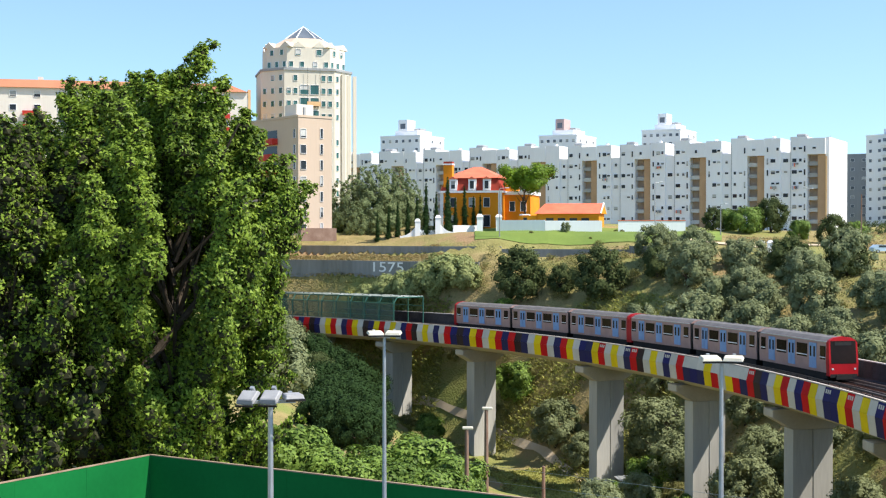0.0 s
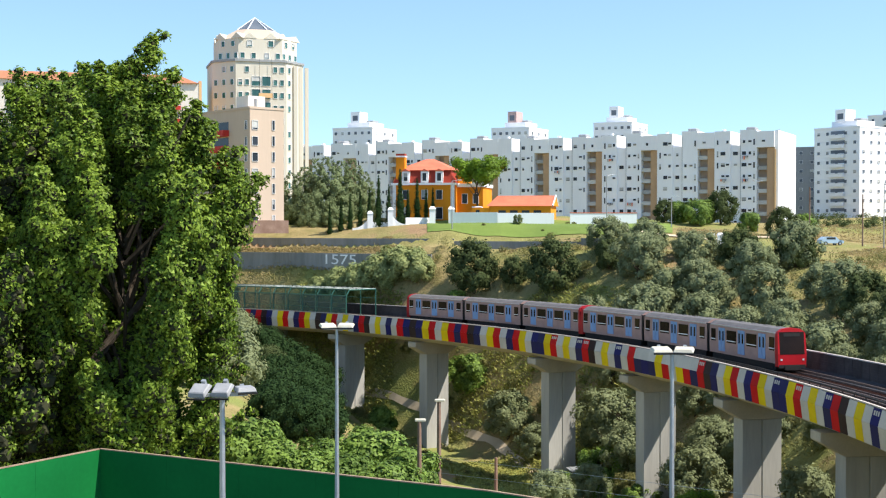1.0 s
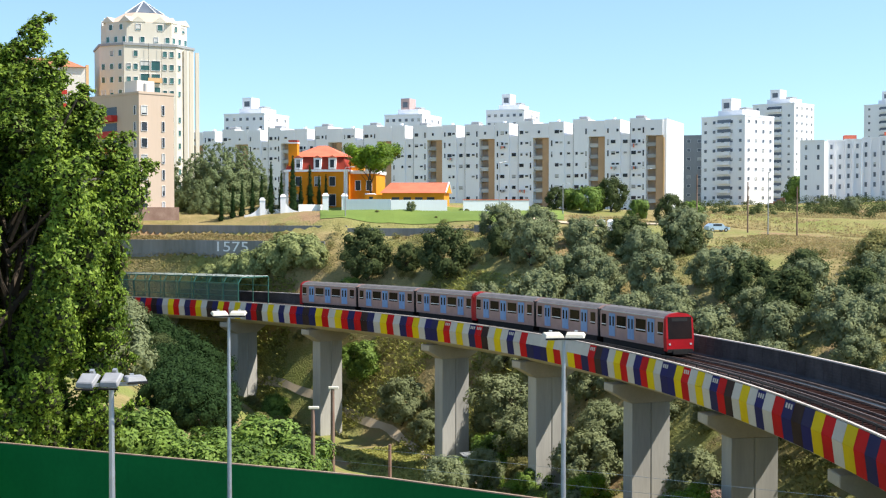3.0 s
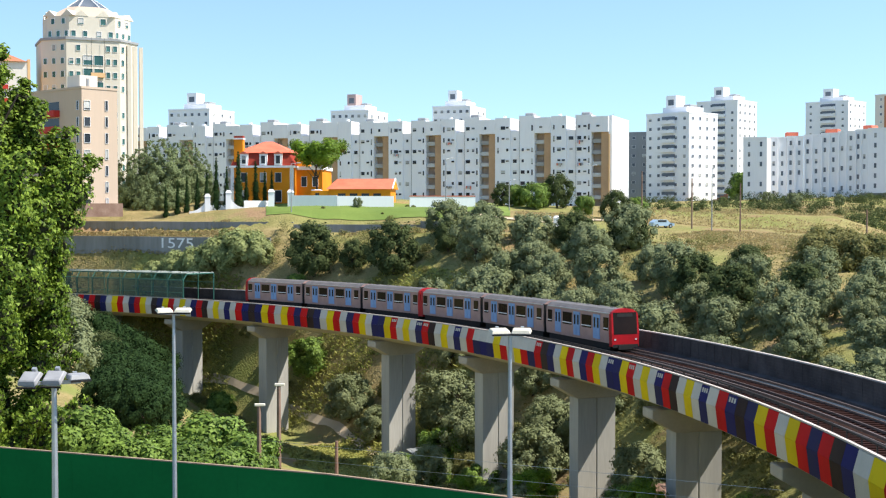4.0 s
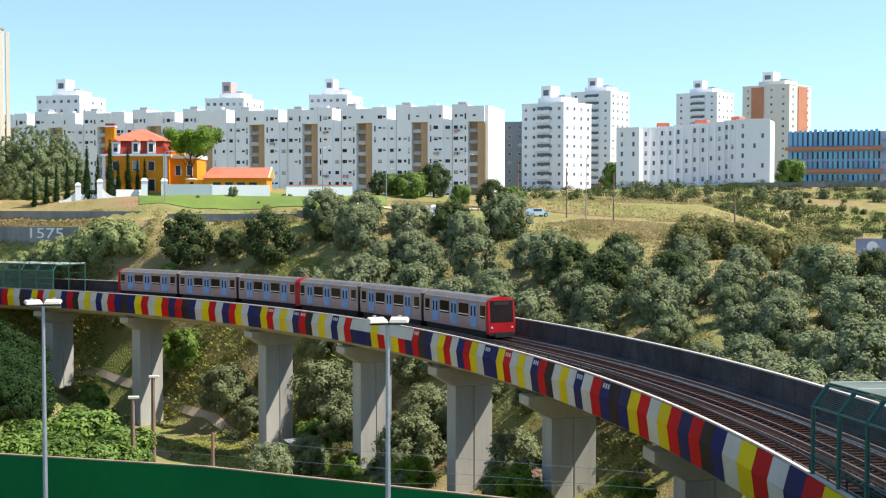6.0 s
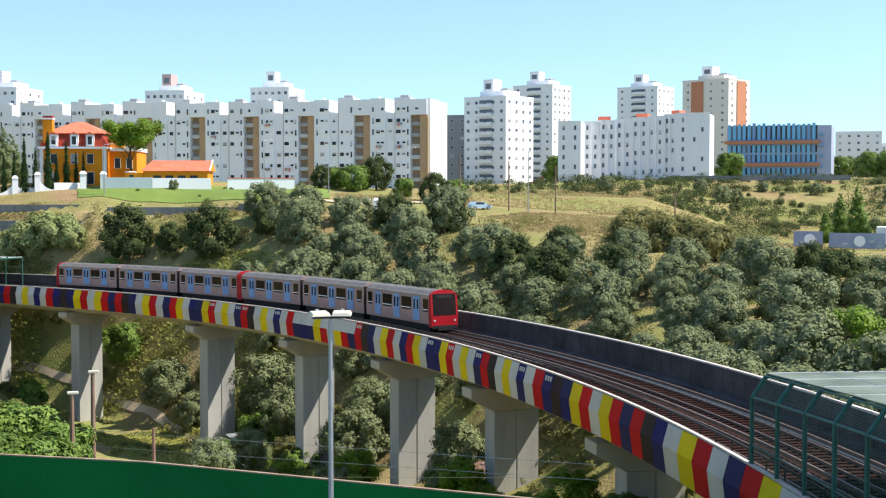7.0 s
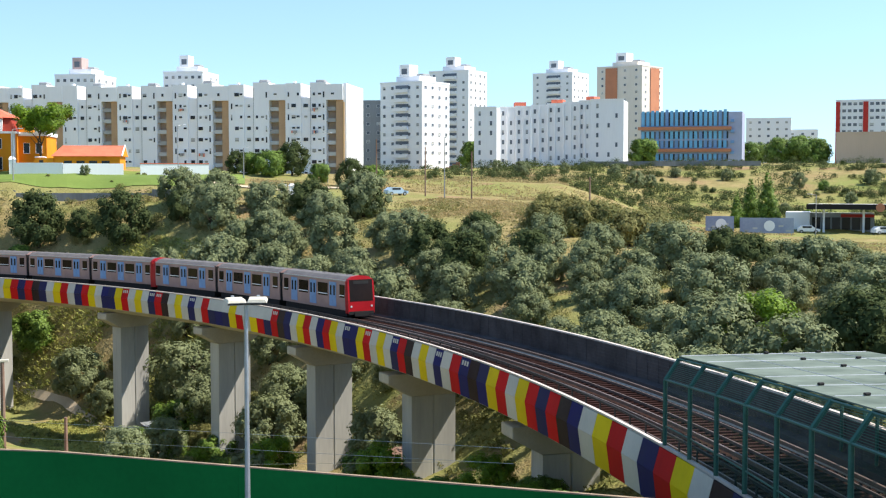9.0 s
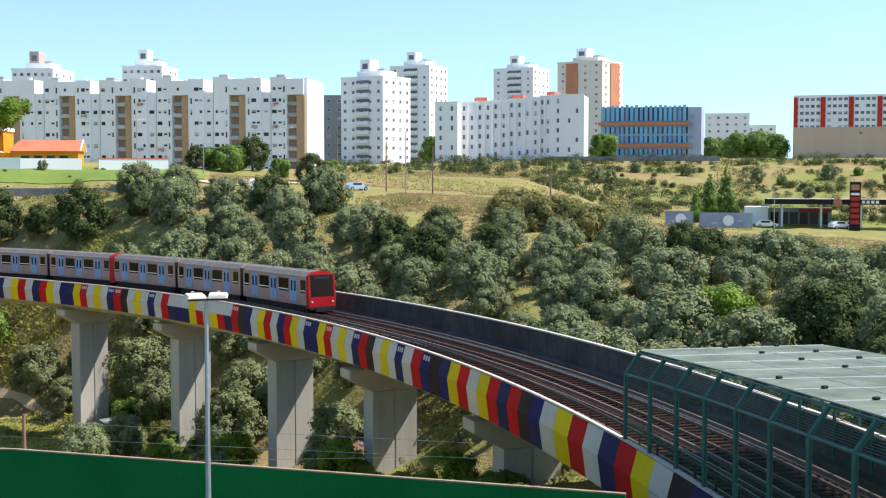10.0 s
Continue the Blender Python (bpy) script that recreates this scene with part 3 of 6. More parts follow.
def build_court():
    for i, (a, b) in enumerate(zip(WALL, WALL[1:])):
        a, b = Vector((*a, 0)), Vector((*b, 0))
        d = b - a
        L = d.length
        m = Matrix.Translation((a.x, a.y, WALL_TOP - 4.8)) @ pose(0, 0, 0, 0, 0, math.degrees(math.atan2(d.y, d.x)))
        w = thing("wall_court_%d" % (i + 1), "green painted court wall with thin pale top edge", "wall", kind="structure", m=m)
        n = max(1, round(L / 4.0))
        for k in range(n):
            part("panel", boxes((L * k / n, L * (k + 1) / n - 0.006, -0.06, 0.06, 0, 4.75)), M["green_wall"], w)
        part("trim", boxes((0, L, -0.07, 0.07, 4.755, 4.8)), M["wall_edge"], w)
    tagged(part("court_floor", boxes((-24, 22, 5, 58, EYE - 15.2, EYE - 14.94)), M["asphalt"]), "dark hard court floor below the green wall", "court floor", kind="structure")

build_court()

def build_floodlight(az, d, heads, turn, zt=EYE - 4.0, w=0.72, body="lamp_body", tips=(9, 9, 9), yaws=(12, -12, 0)):
    x, y = polar(az, d)
    base = EYE - 14.94
    p = thing("floodlight_mast", "slim galvanised mast with flat box floodlights at its top", "floodlight", "masts of the court", m=pose(x, y, base, 0, 0, turn))
    h = zt - base
    part("mast", tube(tube(bmesh.new(), (0, 0, 0), (0, 0, h * 0.5), 0.11, 0.085), (0, 0, h * 0.5), (0, 0, h - 0.12), 0.085, 0.06), M["galv"], p)
    part("base_plate", boxes((-0.2, 0.2, -0.2, 0.2, 0, 0.03)), M["galv"], p)
    total = w * heads
    part("crossarm", boxes((-total / 2 + 0.2, total / 2 - 0.2, -0.04, 0.04, h - 0.16, h - 0.08)), M["galv"], p)
    for i in range(heads):
        xo = -total / 2 + w * (i + 0.5)
        mm = pose(xo, -0.12, h + 0.02, tips[i], 0, yaws[i])
        bm = bmesh.new()
        box(bm, -0.45 * w, 0.45 * w, -0.24, 0.24, -0.05, 0.065)
        for v in bm.verts:
            if v.co.z > 0:
                v.co.x *= 0.85
                v.co.y *= 0.75
        hd = part("lamp_head", bevelled(bm, 0.02), M[body], p, m=mm)
        part("visor", boxes((-0.45 * w, 0.45 * w, -0.29, -0.262, -0.09, -0.045)), M["underframe"], hd)
        part("lens", boxes((-0.38 * w, 0.38 * w, -0.22, 0.22, -0.07, -0.052)), M["lamp_glass"], hd)
        part("hinge", boxes((-0.05, 0.05, 0.24, 0.32, -0.08, 0.08)), M["galv"], hd)
    return p

build_floodlight(-7.6, 31.8, 3, 8, w=0.54, body="lamp_grey", tips=(32, 32, 2), yaws=(-28, -24, 14))
build_floodlight(-2.6, 51.5, 2, 4)
build_floodlight(12.15, 42.0, 2, -6)

# ================= buildings =================
def window_mesh(name, w, h, glass, kind=0):
    """A window in one piece: a frame set proud of the wall and a recessed pane, partly covered by a shutter in kinds 1 and 2."""
    bm = bmesh.new()
    f = 0.05
    cut = {0: None, 1: h * 0.5, 2: h * 0.2}[kind]
    def ring(x, z0, z1, y):
        return [bm.verts.new(p) for p in ((-x, y, z0), (x, y, z0), (x, y, z1), (-x, y, z1))]
    a, b, c = ring(w / 2, 0, h, 0.1), ring(w / 2, 0, h, -0.13), ring(w / 2 - f, f, h - f, -0.13)
    e = ring(w / 2 - f, f, h - f, -0.02)
    for p, q in ((a, b), (b, c), (c, e)):
        for i in range(4):
            bm.faces.new((p[i], p[(i + 1) % 4], q[(i + 1) % 4], q[i]))
    if cut is None:
        bm.faces.new(e).material_index = 1
    else:
        m = [bm.verts.new((-w / 2 + f, -0.02, cut)), bm.verts.new((w / 2 - f, -0.02, cut))]
        bm.faces.new((e[0], e[1], m[1], m[0])).material_index = 1
        bm.faces.new((m[0], m[1], e[2], e[3])).material_index = 2
    return mesh_of(bm, name, [M["white_paint"], glass, M["shutter"]])

WIN = {}
def window(parent, x, z, w, h, m, glass="glass_dark", rnd=random):
    kind = rnd.choice((0, 0, 0, 0, 0, 1, 2))
    key = (round(w, 2), round(h, 2), glass, kind)
    if key not in WIN:
        WIN[key] = window_mesh("window", w, h, M[glass], kind)
    return part("window", WIN[key], None, parent, m=m @ pose(x, 0, z))

def face_rows(parent, m, xs, zs, w, h, glass="glass_dark", skip=0.0, rnd=random):
    for z in zs:
        for x in xs:
            if rnd.random() >= skip:
                window(parent, x, z, w, h, m, glass, rnd)

def slab_blocks():
    """Ten joined apartment blocks in a row; each has two tall bays, a lower bay between and an open stair well with a brown wall."""
    step = Vector((-12.58, 6.9, 0))
    yaw = math.degrees(math.atan2(-step.y, -step.x))    # x to the right along the facade, y into the block
    first = Vector((88.6, 305.0, EYE - 1.0))
    B = step.length
    rnd = random.Random(5)
    H, D, F = 23.6, 16.0, 2.75
    SIZES = ((1.1, 0.95), (1.1, 0.95), (1.3, 0.95), (0.9, 0.55), (0.7, 0.8))
    zs = [1.2 + F * i for i in range(8)]
    for k in range(10):
        b = thing("apartment_block", "white rendered eight-storey apartment block with brown stair recess", "apartment block", "row of joined apartment blocks", m=Matrix.Translation(first + step * k) @ pose(0, 0, 0, 0, 0, yaw))
        x0 = 1.3 - B
        tops = H - 0.1 + rnd.uniform(-.4, .4), H + rnd.uniform(-.3, .3)
        for a, c, y0, z1 in ((x0, x0 + 3.9, 0.0, tops[0]), (x0 + 3.9, x0 + 6.2, 0.55, H - 3.5), (x0 + 6.2, -2.85, 0.0, tops[1])):
            part("wall", boxes((a + 0.004, c - 0.004, y0, D, 0, z1)), M["white_paint"], b)
        part("stair_back", boxes((-2.84, 1.29, 2.6, D - 0.01, 0, H - 0.8)), M["beige"], b)
        part("stair_wall", boxes((-0.5, 1.29, 0.5, 2.59, 0, H - 4.15)), M["brown_strip"], b, "ochre wall of the stair well")
        part("stair_head", boxes((-2.84, 1.29, -0.12, 2.59, H - 4.1, H - 0.4 + rnd.uniform(-.2, .2))), M["white_paint"], b)
        for f in range(7):
            part("landing", boxes((-2.8, -0.52, 0.9, 2.55, 0.4 + F * f, 1.35 + F * f)), M["shutter"], b, "grey stair landing front")
        part("roof_box", bevelled(boxes((x0 + 7.2, x0 + 9.4, 2, 5, tops[1], tops[1] + 0.8)), 0.2), M["grey_render"], b)
        part("chimney", boxes((x0 + 1.2, x0 + 1.8, 3, 4, tops[0], tops[0] + 0.7)), M["white_paint"], b)
        part("downpipe", tube(bmesh.new(), (x0 + 6.35, -0.06, 0.2), (x0 + 6.35, -0.06, H - 1), 0.05, None, 5), M["grey_render"], b)
        for i, z in enumerate(zs):
            for x, y0, kind in ((x0 + 0.8, 0, "n"), (x0 + 2.1, 0, "w"), (x0 + 3.2, 0, "s"), (x0 + 5.0, 0.55, "w"), (x0 + 7.2, 0, "w"), (x0 + 8.6, 0, "s"), (x0 + 9.6, 0, "n"), (-1.2, -0.12, "s")):
                if rnd.random() < 0.2 or (y0 == 0.55 and i == 7) or (y0 < 0 and i != 7):
                    continue
                w, h = {"n": (0.5, rnd.choice((1.2, 1.5))), "w": rnd.choice(SIZES), "s": rnd.choice(((0.7, 0.8), (0.9, 0.55)))}[kind]
                window(b, x, z + (0.95 - h) * 0.7, w, h, pose(0, y0, 0), "glass_dark", rnd)
        for i in range(rnd.randrange(1, 4)):
            f, xx = rnd.randrange(2, 7), x0 + rnd.choice((1.6, 6.8))
            lau = part("drying_rack", boxes((xx - 0.1, xx + 1.5, -0.6, -0.14, zs[f] - 0.16, zs[f] - 0.13)), M["galv"], b, "laundry rack under a window")
            for j in range(4):
                hgt = rnd.uniform(0.4, 0.9)
                part("laundry", boxes((xx + 0.38 * j, xx + 0.3 + 0.38 * j, -0.5, -0.47, zs[f] - 0.17 - hgt, zs[f] - 0.17)), M[rnd.choice(("glass_haze", "blue_grey", "glass_dark", "shutter", "red_tile", "grey_render"))], lau)
        if k == 0:
            part("end_wall", boxes((1.31, 2.1, 0.6, D + 5.0, 0, H - 0.1)), M["white_paint"], b, "blank sunlit end wall")
            part("corner_strip", boxes((1.3, 1.62, 0.3, 0.58, 0, H - 4.6)), M["peach"], b)
            part("antenna", tube(bmesh.new(), (0.4, 4, H - 0.6), (1.6, 5, H + 0.5), 0.05, None, 5), M["grey_render"], b)

slab_blocks()

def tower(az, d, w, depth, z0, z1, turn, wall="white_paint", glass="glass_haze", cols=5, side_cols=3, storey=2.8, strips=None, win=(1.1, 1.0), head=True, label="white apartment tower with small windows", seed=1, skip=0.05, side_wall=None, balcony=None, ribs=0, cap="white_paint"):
    """A tall block: front along x, centred at its bearing; windows in rows on the front and both sides."""
    x, y = polar(az, d)
    rnd = random.Random(seed)
    b = thing("tower_block", label, "tower block", m=pose(x, y, EYE + z0, 0, 0, turn))
    H = z1 - z0
    bm = bmesh.new()
    box(bm, -w / 2, w / 2, -depth / 2, depth / 2, 0, H)
    part("wall", bm, M[wall], b)
    part("parapet", boxes((-w / 2 - 0.1, w / 2 + 0.1, -depth / 2 - 0.1, depth / 2 + 0.1, H + 0.004, H + 0.5)), M[wall], b)
    if head:
        part("roof_storey", boxes((-w * 0.26, w * 0.3, -depth * 0.28, depth * 0.3, H + 0.51, H + 2.3)), M[wall], b)
        lh = part("lift_house", boxes((-w * 0.17, w * 0.06, -depth * 0.3, depth * 0.02, H + 2.31, H + 5.8)), M[cap], b)
        part("lift_opening", boxes((-w * 0.12, w * 0.01, -depth * 0.3 - 0.03, -depth * 0.3 + 0.1, H + 2.9, H + 4.6)), M["glass_haze"], lh)
        part("tank", bevelled(boxes((w * 0.1, w * 0.26, -depth * 0.1, depth * 0.15, H + 2.31, H + 3.1)), 0.1), M["grey_render"], b)
    zs = [H - storey * (i + 1) + 0.9 for i in range(int((H - 1) / storey))]
    xs = [(-w / 2) + w * (i + 0.5) / cols for i in range(cols)]
    face_rows(b, pose(0, -depth / 2, 0), xs, zs, *win, glass, skip, rnd)
    ys = [(-depth / 2) + depth * (i + 0.5) / side_cols for i in range(side_cols)]
    for sgn, rz in ((1, 90), (-1, -90)):
        face_rows(b, pose(sgn * w / 2, 0, 0, 0, 0, rz), ys, zs, *win, glass, skip, rnd)
    for x0, x1, mat in strips or ():
        part("strip", boxes((x0 * w, x1 * w, -depth / 2 - 0.35, -depth / 2 - 0.16, 0, H - 0.3)), M[mat], b)
    if balcony:
        x0, x1 = balcony[0] * w, balcony[1] * w
        for z in zs:
            # dark slab on the wall in place of a shaded balcony recess
            part("recess", boxes((x0, x1, -depth / 2 - 0.2, -depth / 2 - 0.01, z + 0.3, z + 1.2)), M["glass_haze"], b)
            part("balcony", boxes((x0 - 0.1, x1 + 0.1, -depth / 2 - 1.1, -depth / 2 - 0.25, z - 1.0, z + 0.05)), M[wall], b)
    for i in range(ribs):
        xr = -w / 2 + w * i / max(1, ribs - 1)
        part("rib", boxes((xr - 0.35, xr + 0.35, -depth / 2 - 0.55, -depth / 2 - 0.004, 0, H - 0.4)), M[wall], b)
    if side_wall:
        part("strip", boxes((w / 2 + 0.16, w / 2 + 0.3, -depth * 0.12, depth * 0.3, 0, H - 0.3)), M[side_wall], b)
    return b

def zd(d, el):
    return d * math.tan(radians(el))

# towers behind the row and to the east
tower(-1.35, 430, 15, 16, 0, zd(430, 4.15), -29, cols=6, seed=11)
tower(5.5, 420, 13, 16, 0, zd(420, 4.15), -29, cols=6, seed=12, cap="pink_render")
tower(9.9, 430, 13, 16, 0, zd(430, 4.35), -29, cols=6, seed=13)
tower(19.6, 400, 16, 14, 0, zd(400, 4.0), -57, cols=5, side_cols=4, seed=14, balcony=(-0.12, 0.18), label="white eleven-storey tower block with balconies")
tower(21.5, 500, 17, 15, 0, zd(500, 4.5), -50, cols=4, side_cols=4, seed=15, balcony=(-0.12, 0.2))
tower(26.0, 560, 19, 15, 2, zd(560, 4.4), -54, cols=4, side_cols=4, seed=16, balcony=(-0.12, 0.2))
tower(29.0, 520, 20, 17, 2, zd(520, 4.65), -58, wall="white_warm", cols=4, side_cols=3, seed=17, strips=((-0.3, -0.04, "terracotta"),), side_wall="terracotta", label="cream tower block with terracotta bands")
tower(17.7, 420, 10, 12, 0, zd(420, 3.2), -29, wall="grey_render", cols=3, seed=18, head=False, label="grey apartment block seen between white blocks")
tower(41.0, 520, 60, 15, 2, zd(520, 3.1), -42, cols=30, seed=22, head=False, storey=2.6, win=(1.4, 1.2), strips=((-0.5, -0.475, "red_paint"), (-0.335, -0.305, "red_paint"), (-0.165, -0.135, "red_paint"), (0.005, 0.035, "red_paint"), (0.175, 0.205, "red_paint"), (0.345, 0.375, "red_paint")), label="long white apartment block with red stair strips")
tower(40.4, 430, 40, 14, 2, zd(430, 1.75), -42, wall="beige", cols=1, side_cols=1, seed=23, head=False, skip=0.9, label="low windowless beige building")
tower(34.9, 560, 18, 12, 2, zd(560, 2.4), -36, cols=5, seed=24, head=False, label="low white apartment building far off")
tower(36.3, 560, 12, 10, 2, zd(560, 1.9), -36, cols=3, seed=25, head=False, label="low white house far off")

def curved_block():
    """The long white block whose front bends inwards, on a low podium with openings."""
    b = thing("apartment_block", "long white seven-storey apartment block with slightly curved ribbed front", "apartment block")
    rnd = random.Random(20)
    plan = [(22.2, 369), (23.2, 368), (23.3, 375), (24.0, 376), (24.7, 376.5), (25.4, 376), (26.1, 375), (26.8, 373.5), (27.3, 372), (28.75, 371)]
    for i, ((a0, d0), (a1, d1)) in enumerate(zip(plan, plan[1:])):
        p, q = Vector((*polar(a0, d0), 0)), Vector((*polar(a1, d1), 0))
        d = q - p
        L = d.length
        H = zd(372, float(np.interp(a0, (22, 24, 28), (2.95, 3.05, 3.35)))) - 0.5
        yaw = math.degrees(math.atan2(d.y, d.x))
        if i == 1:              # the step back between the wing and the front
            continue
        seg = part("wall", boxes((0.02, L - 0.02, 0, 13, 0, H)), M["white_paint"], b, m=Matrix.Translation((p.x, p.y, EYE + 0.5)) @ pose(0, 0, 0, 0, 0, yaw))
        part("roof_edge", boxes((0.0, L, -0.15, 0.2, H + 0.004, H + 0.35)), M["white_paint"], seg)
        rows = [H - 2.3 - 2.75 * r for r in range(7)]
        last = i == len(plan) - 2
        xs = [L * (j + 0.5) / 2 for j in range(2)] if not last else [2.0, 5.2, 7.4]
        for z in rows:
            for x in xs:
                if rnd.random() > (0.6 if last and x > 3 else 0.12):
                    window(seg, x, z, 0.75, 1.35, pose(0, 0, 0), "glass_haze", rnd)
        if 1 < i < len(plan) - 2:
            for x in (0.3, L * 0.5):
                part("rib", boxes((x - 0.22, x + 0.22, -0.5, -0.004, 0, H - 0.3)), M["white_paint"], seg)
        if i in (3, 5, 7):
            part("roof_room", boxes((0.4, L * 0.8, 4, 8, H + 0.01, H + 1.6)), M["red_tile"], seg, "pinkish roof room")

def podium():
    b = thing("podium", "low white podium with dark square openings", "podium")
    p, q = Vector((*polar(21.85, 350), 0)), Vector((*polar(26.3, 354), 0))
    d = q - p
    m = Matrix.Translation((p.x, p.y, EYE - 1.4)) @ pose(0, 0, 0, 0, 0, math.degrees(math.atan2(d.y, d.x)))
    part("wall", boxes((0, d.length, 0, 6, 0, 3.2)), M["white_paint"], b, m=m)
    for i in range(11):
        x = 1.0 + (d.length - 2) * i / 10
        part("opening", boxes((x - 0.75, x + 0.75, -0.03, 0.2, 0.9, 2.5)), M["glass_haze"], b, m=m)

curved_block()
podium()

def cornice_tower():
    """The tall cream tower with an octagonal stepped crown and a latticed pyramid."""
    d = 306.0
    x, y = polar(-6.15, d)
    b = thing("tower_block", "tall cream tower with stepped octagonal crown and latticed pyramid", "tower block", m=pose(x, y, EYE, 0, 0, 14))
    rnd = random.Random(31)
    def octo(r, c=0.42):
        k = r * c
        return [(-k, -r), (k, -r), (r, -k), (r, k), (k, r), (-k, r), (-r, k), (-r, -k)]
    z1, z2, z3, z4 = zd(d, 6.85), zd(d, 7.85), zd(d, 8.35), zd(d, 8.95)
    part("wall", prism(bmesh.new(), octo(10.4, 0.55), 0, z1), M["cream"], b)
    part("cornice", prism(bmesh.new(), octo(10.65, 0.55), z1 + 0.01, z1 + 0.5), M["grey_render"], b)
    part("crown", prism(bmesh.new(), octo(9.0, 0.55), z1 + 0.51, z2), M["cream"], b)
    part("crown_roof", prism(bmesh.new(), octo(8.8, 0.55), z2 + 0.01, z3, top=0.5), M["beige"], b)
    part("glass_pyramid", prism(bmesh.new(), octo(4.2, 0.5), z3 + 0.01, z4, top=0.03), M["glass_haze"], b, "grey latticed glass pyramid")
    for i, (px, py) in enumerate(octo(4.4, 0.5)):
        part("pyramid_rib", tube(bmesh.new(), (px, py, z3), (0, 0, z4 + 0.1), 0.16, 0.08, 5), M["white_paint"], b)
    # small pointed gables along the crown's edge
    k = 9.0 * 0.775
    for px, py, rz in ((0, -9.0, 0), (k, -k, 45), (-k, -k, -45), (9.0, 0, 90), (-9.0, 0, -90)):
        for o in (-2.4, 2.4):
            bm = bmesh.new()
            v = [bm.verts.new(c) for c in ((o - 1.6, -0.1, 0), (o + 1.6, -0.1, 0), (o, -0.1, 1.3), (o - 1.6, 2.2, 0), (o + 1.6, 2.2, 0), (o, 3.2, 1.3))]
            for f in ((0, 1, 2), (3, 5, 4), (0, 2, 5, 3), (1, 4, 5, 2), (0, 3, 4, 1)):
                bm.faces.new([v[n] for n in f])
            part("gable", bm, M["cream"], b, m=pose(px, py, z2 + 0.01, 0, 0, rz))
    for px in (7.6, 9.2, 10.8):
        part("fin", boxes((px, px + 0.8, -9.0 + (px - 7.6) * 1.2, -6.0, 0, z1 - 0.5)), M["cream"], b)
    rows = [z1 - 2.9 * i - 2.4 for i in range(11)]
    for i, z in enumerate(rows):
        face_rows(b, pose(0, -10.4, 0), [-4.7, -3.2, 3.2, 4.7], [z], 0.95, 1.35, "glass_green", 0.06, rnd)
        if i in (1, 2, 3, 5, 6):
            face_rows(b, pose(0, -10.4, 0), [-1.15, 1.15], [z - 0.15], 2.0, 2.2, "glass_green", 0, rnd)
        elif i:
            face_rows(b, pose(0, -10.4, 0), [-1.2, 1.2], [z], 1.2, 1.4, "glass_green", 0.1, rnd)
    cradle = part("work_cradle", boxes((-0.6, 2.4, -11.3, -10.7, rows[2] + 0.1, rows[2] + 1.1)), M["peach"], b, "yellow hanging work platform")
    for px in (-0.5, 2.3):
        part("rope", tube(bmesh.new(), (px, -11.0, rows[2] + 1.1), (px, -11.0, z1 + 0.6), 0.04, None, 4), M["underframe"], cradle)
    for sg in (-1, 1):
        r = 10.4 * (0.55 + 1) / 2
        face_rows(b, pose(sg * r, -r, 0, 0, 0, 45 * sg), [-2.3, 0, 2.3], rows, 1.0, 1.35, "glass_green", 0.05, rnd)
        face_rows(b, pose(sg * r * 0.866, -r * 0.866, 0, 0, 0, 45 * sg), [-2.2, 0, 2.2], [z1 + 0.9], 1.0, 1.3, "glass_green", 0, rnd)
        face_rows(b, pose(sg * r * 0.866, -r * 0.866, 0, 0, 0, 45 * sg), [-1.4, 1.4], [z1 + 3.6], 1.0, 1.3, "glass_green", 0, rnd)
    face_rows(b, pose(0, -9.0, 0), [-4.0, -1.5, 1.5, 4.0], [z1 + 0.9], 1.0, 1.3, "glass_green", 0, rnd)
    face_rows(b, pose(0, -9.0, 0), [-2.4, 2.4], [z1 + 3.6], 1.2, 1.4, "glass_green", 0, rnd)

cornice_tower()

def beige_block():
    """The beige block at the corner, its long side with red balconies turned away to the left."""
    d = 229.0
    x, y = polar(-6.37, d)
    b = thing("apartment_block", "beige eight-storey block with brick-red balconies", "apartment block", m=pose(x, y, EYE - 0.5, 0, 0, 38))
    H = zd(d, 5.07) + 0.5
    part("wall", boxes((0, 7.0, 0, 24, 0, H)), M["beige"], b)
    part("parapet", boxes((-0.1, 7.1, -0.1, 24.1, H + 0.004, H + 0.4)), M["beige"], b)
    part("lift_house", boxes((1.5, 5.0, 3, 7, H + 0.41, H + 2.6)), M["white_warm"], b)
    part("chimney", boxes((1.9, 2.3, 1.2, 1.6, H + 0.41, H + 1.9)), M["grey_render"], b)
    zs = [H - 3.6 - 2.8 * i for i in range(7)]
    face_rows(b, pose(0, 0, 0), [1.0], zs, 1.2, 1.6, skip=0)
    face_rows(b, pose(0, 0, 0), [4.8], zs, 0.6, 1.8, skip=0)
    mw = pose(0, 0, 0, 0, 0, -90)
    face_rows(b, mw, [-1.2], zs, 0.7, 1.6, skip=0.2)
    for z in zs:
        bal = part("balcony", bevelled(boxes((-1.2, -0.01, 7, 12.5, z - 0.9, z + 0.2)), 0.03), M["red_paint"], b, "brick-red balcony front")
        # flat dark sheet stands in for the shade behind the balcony
        part("recess", boxes((-0.03, 0.05, 7.2, 12.3, z + 0.22, z + 1.7)), M["glass_dark"], b)
    part("plinth", boxes((-0.2, 7.2, -1.2, -0.01, -1.0, 1.3)), M["tin"], b)

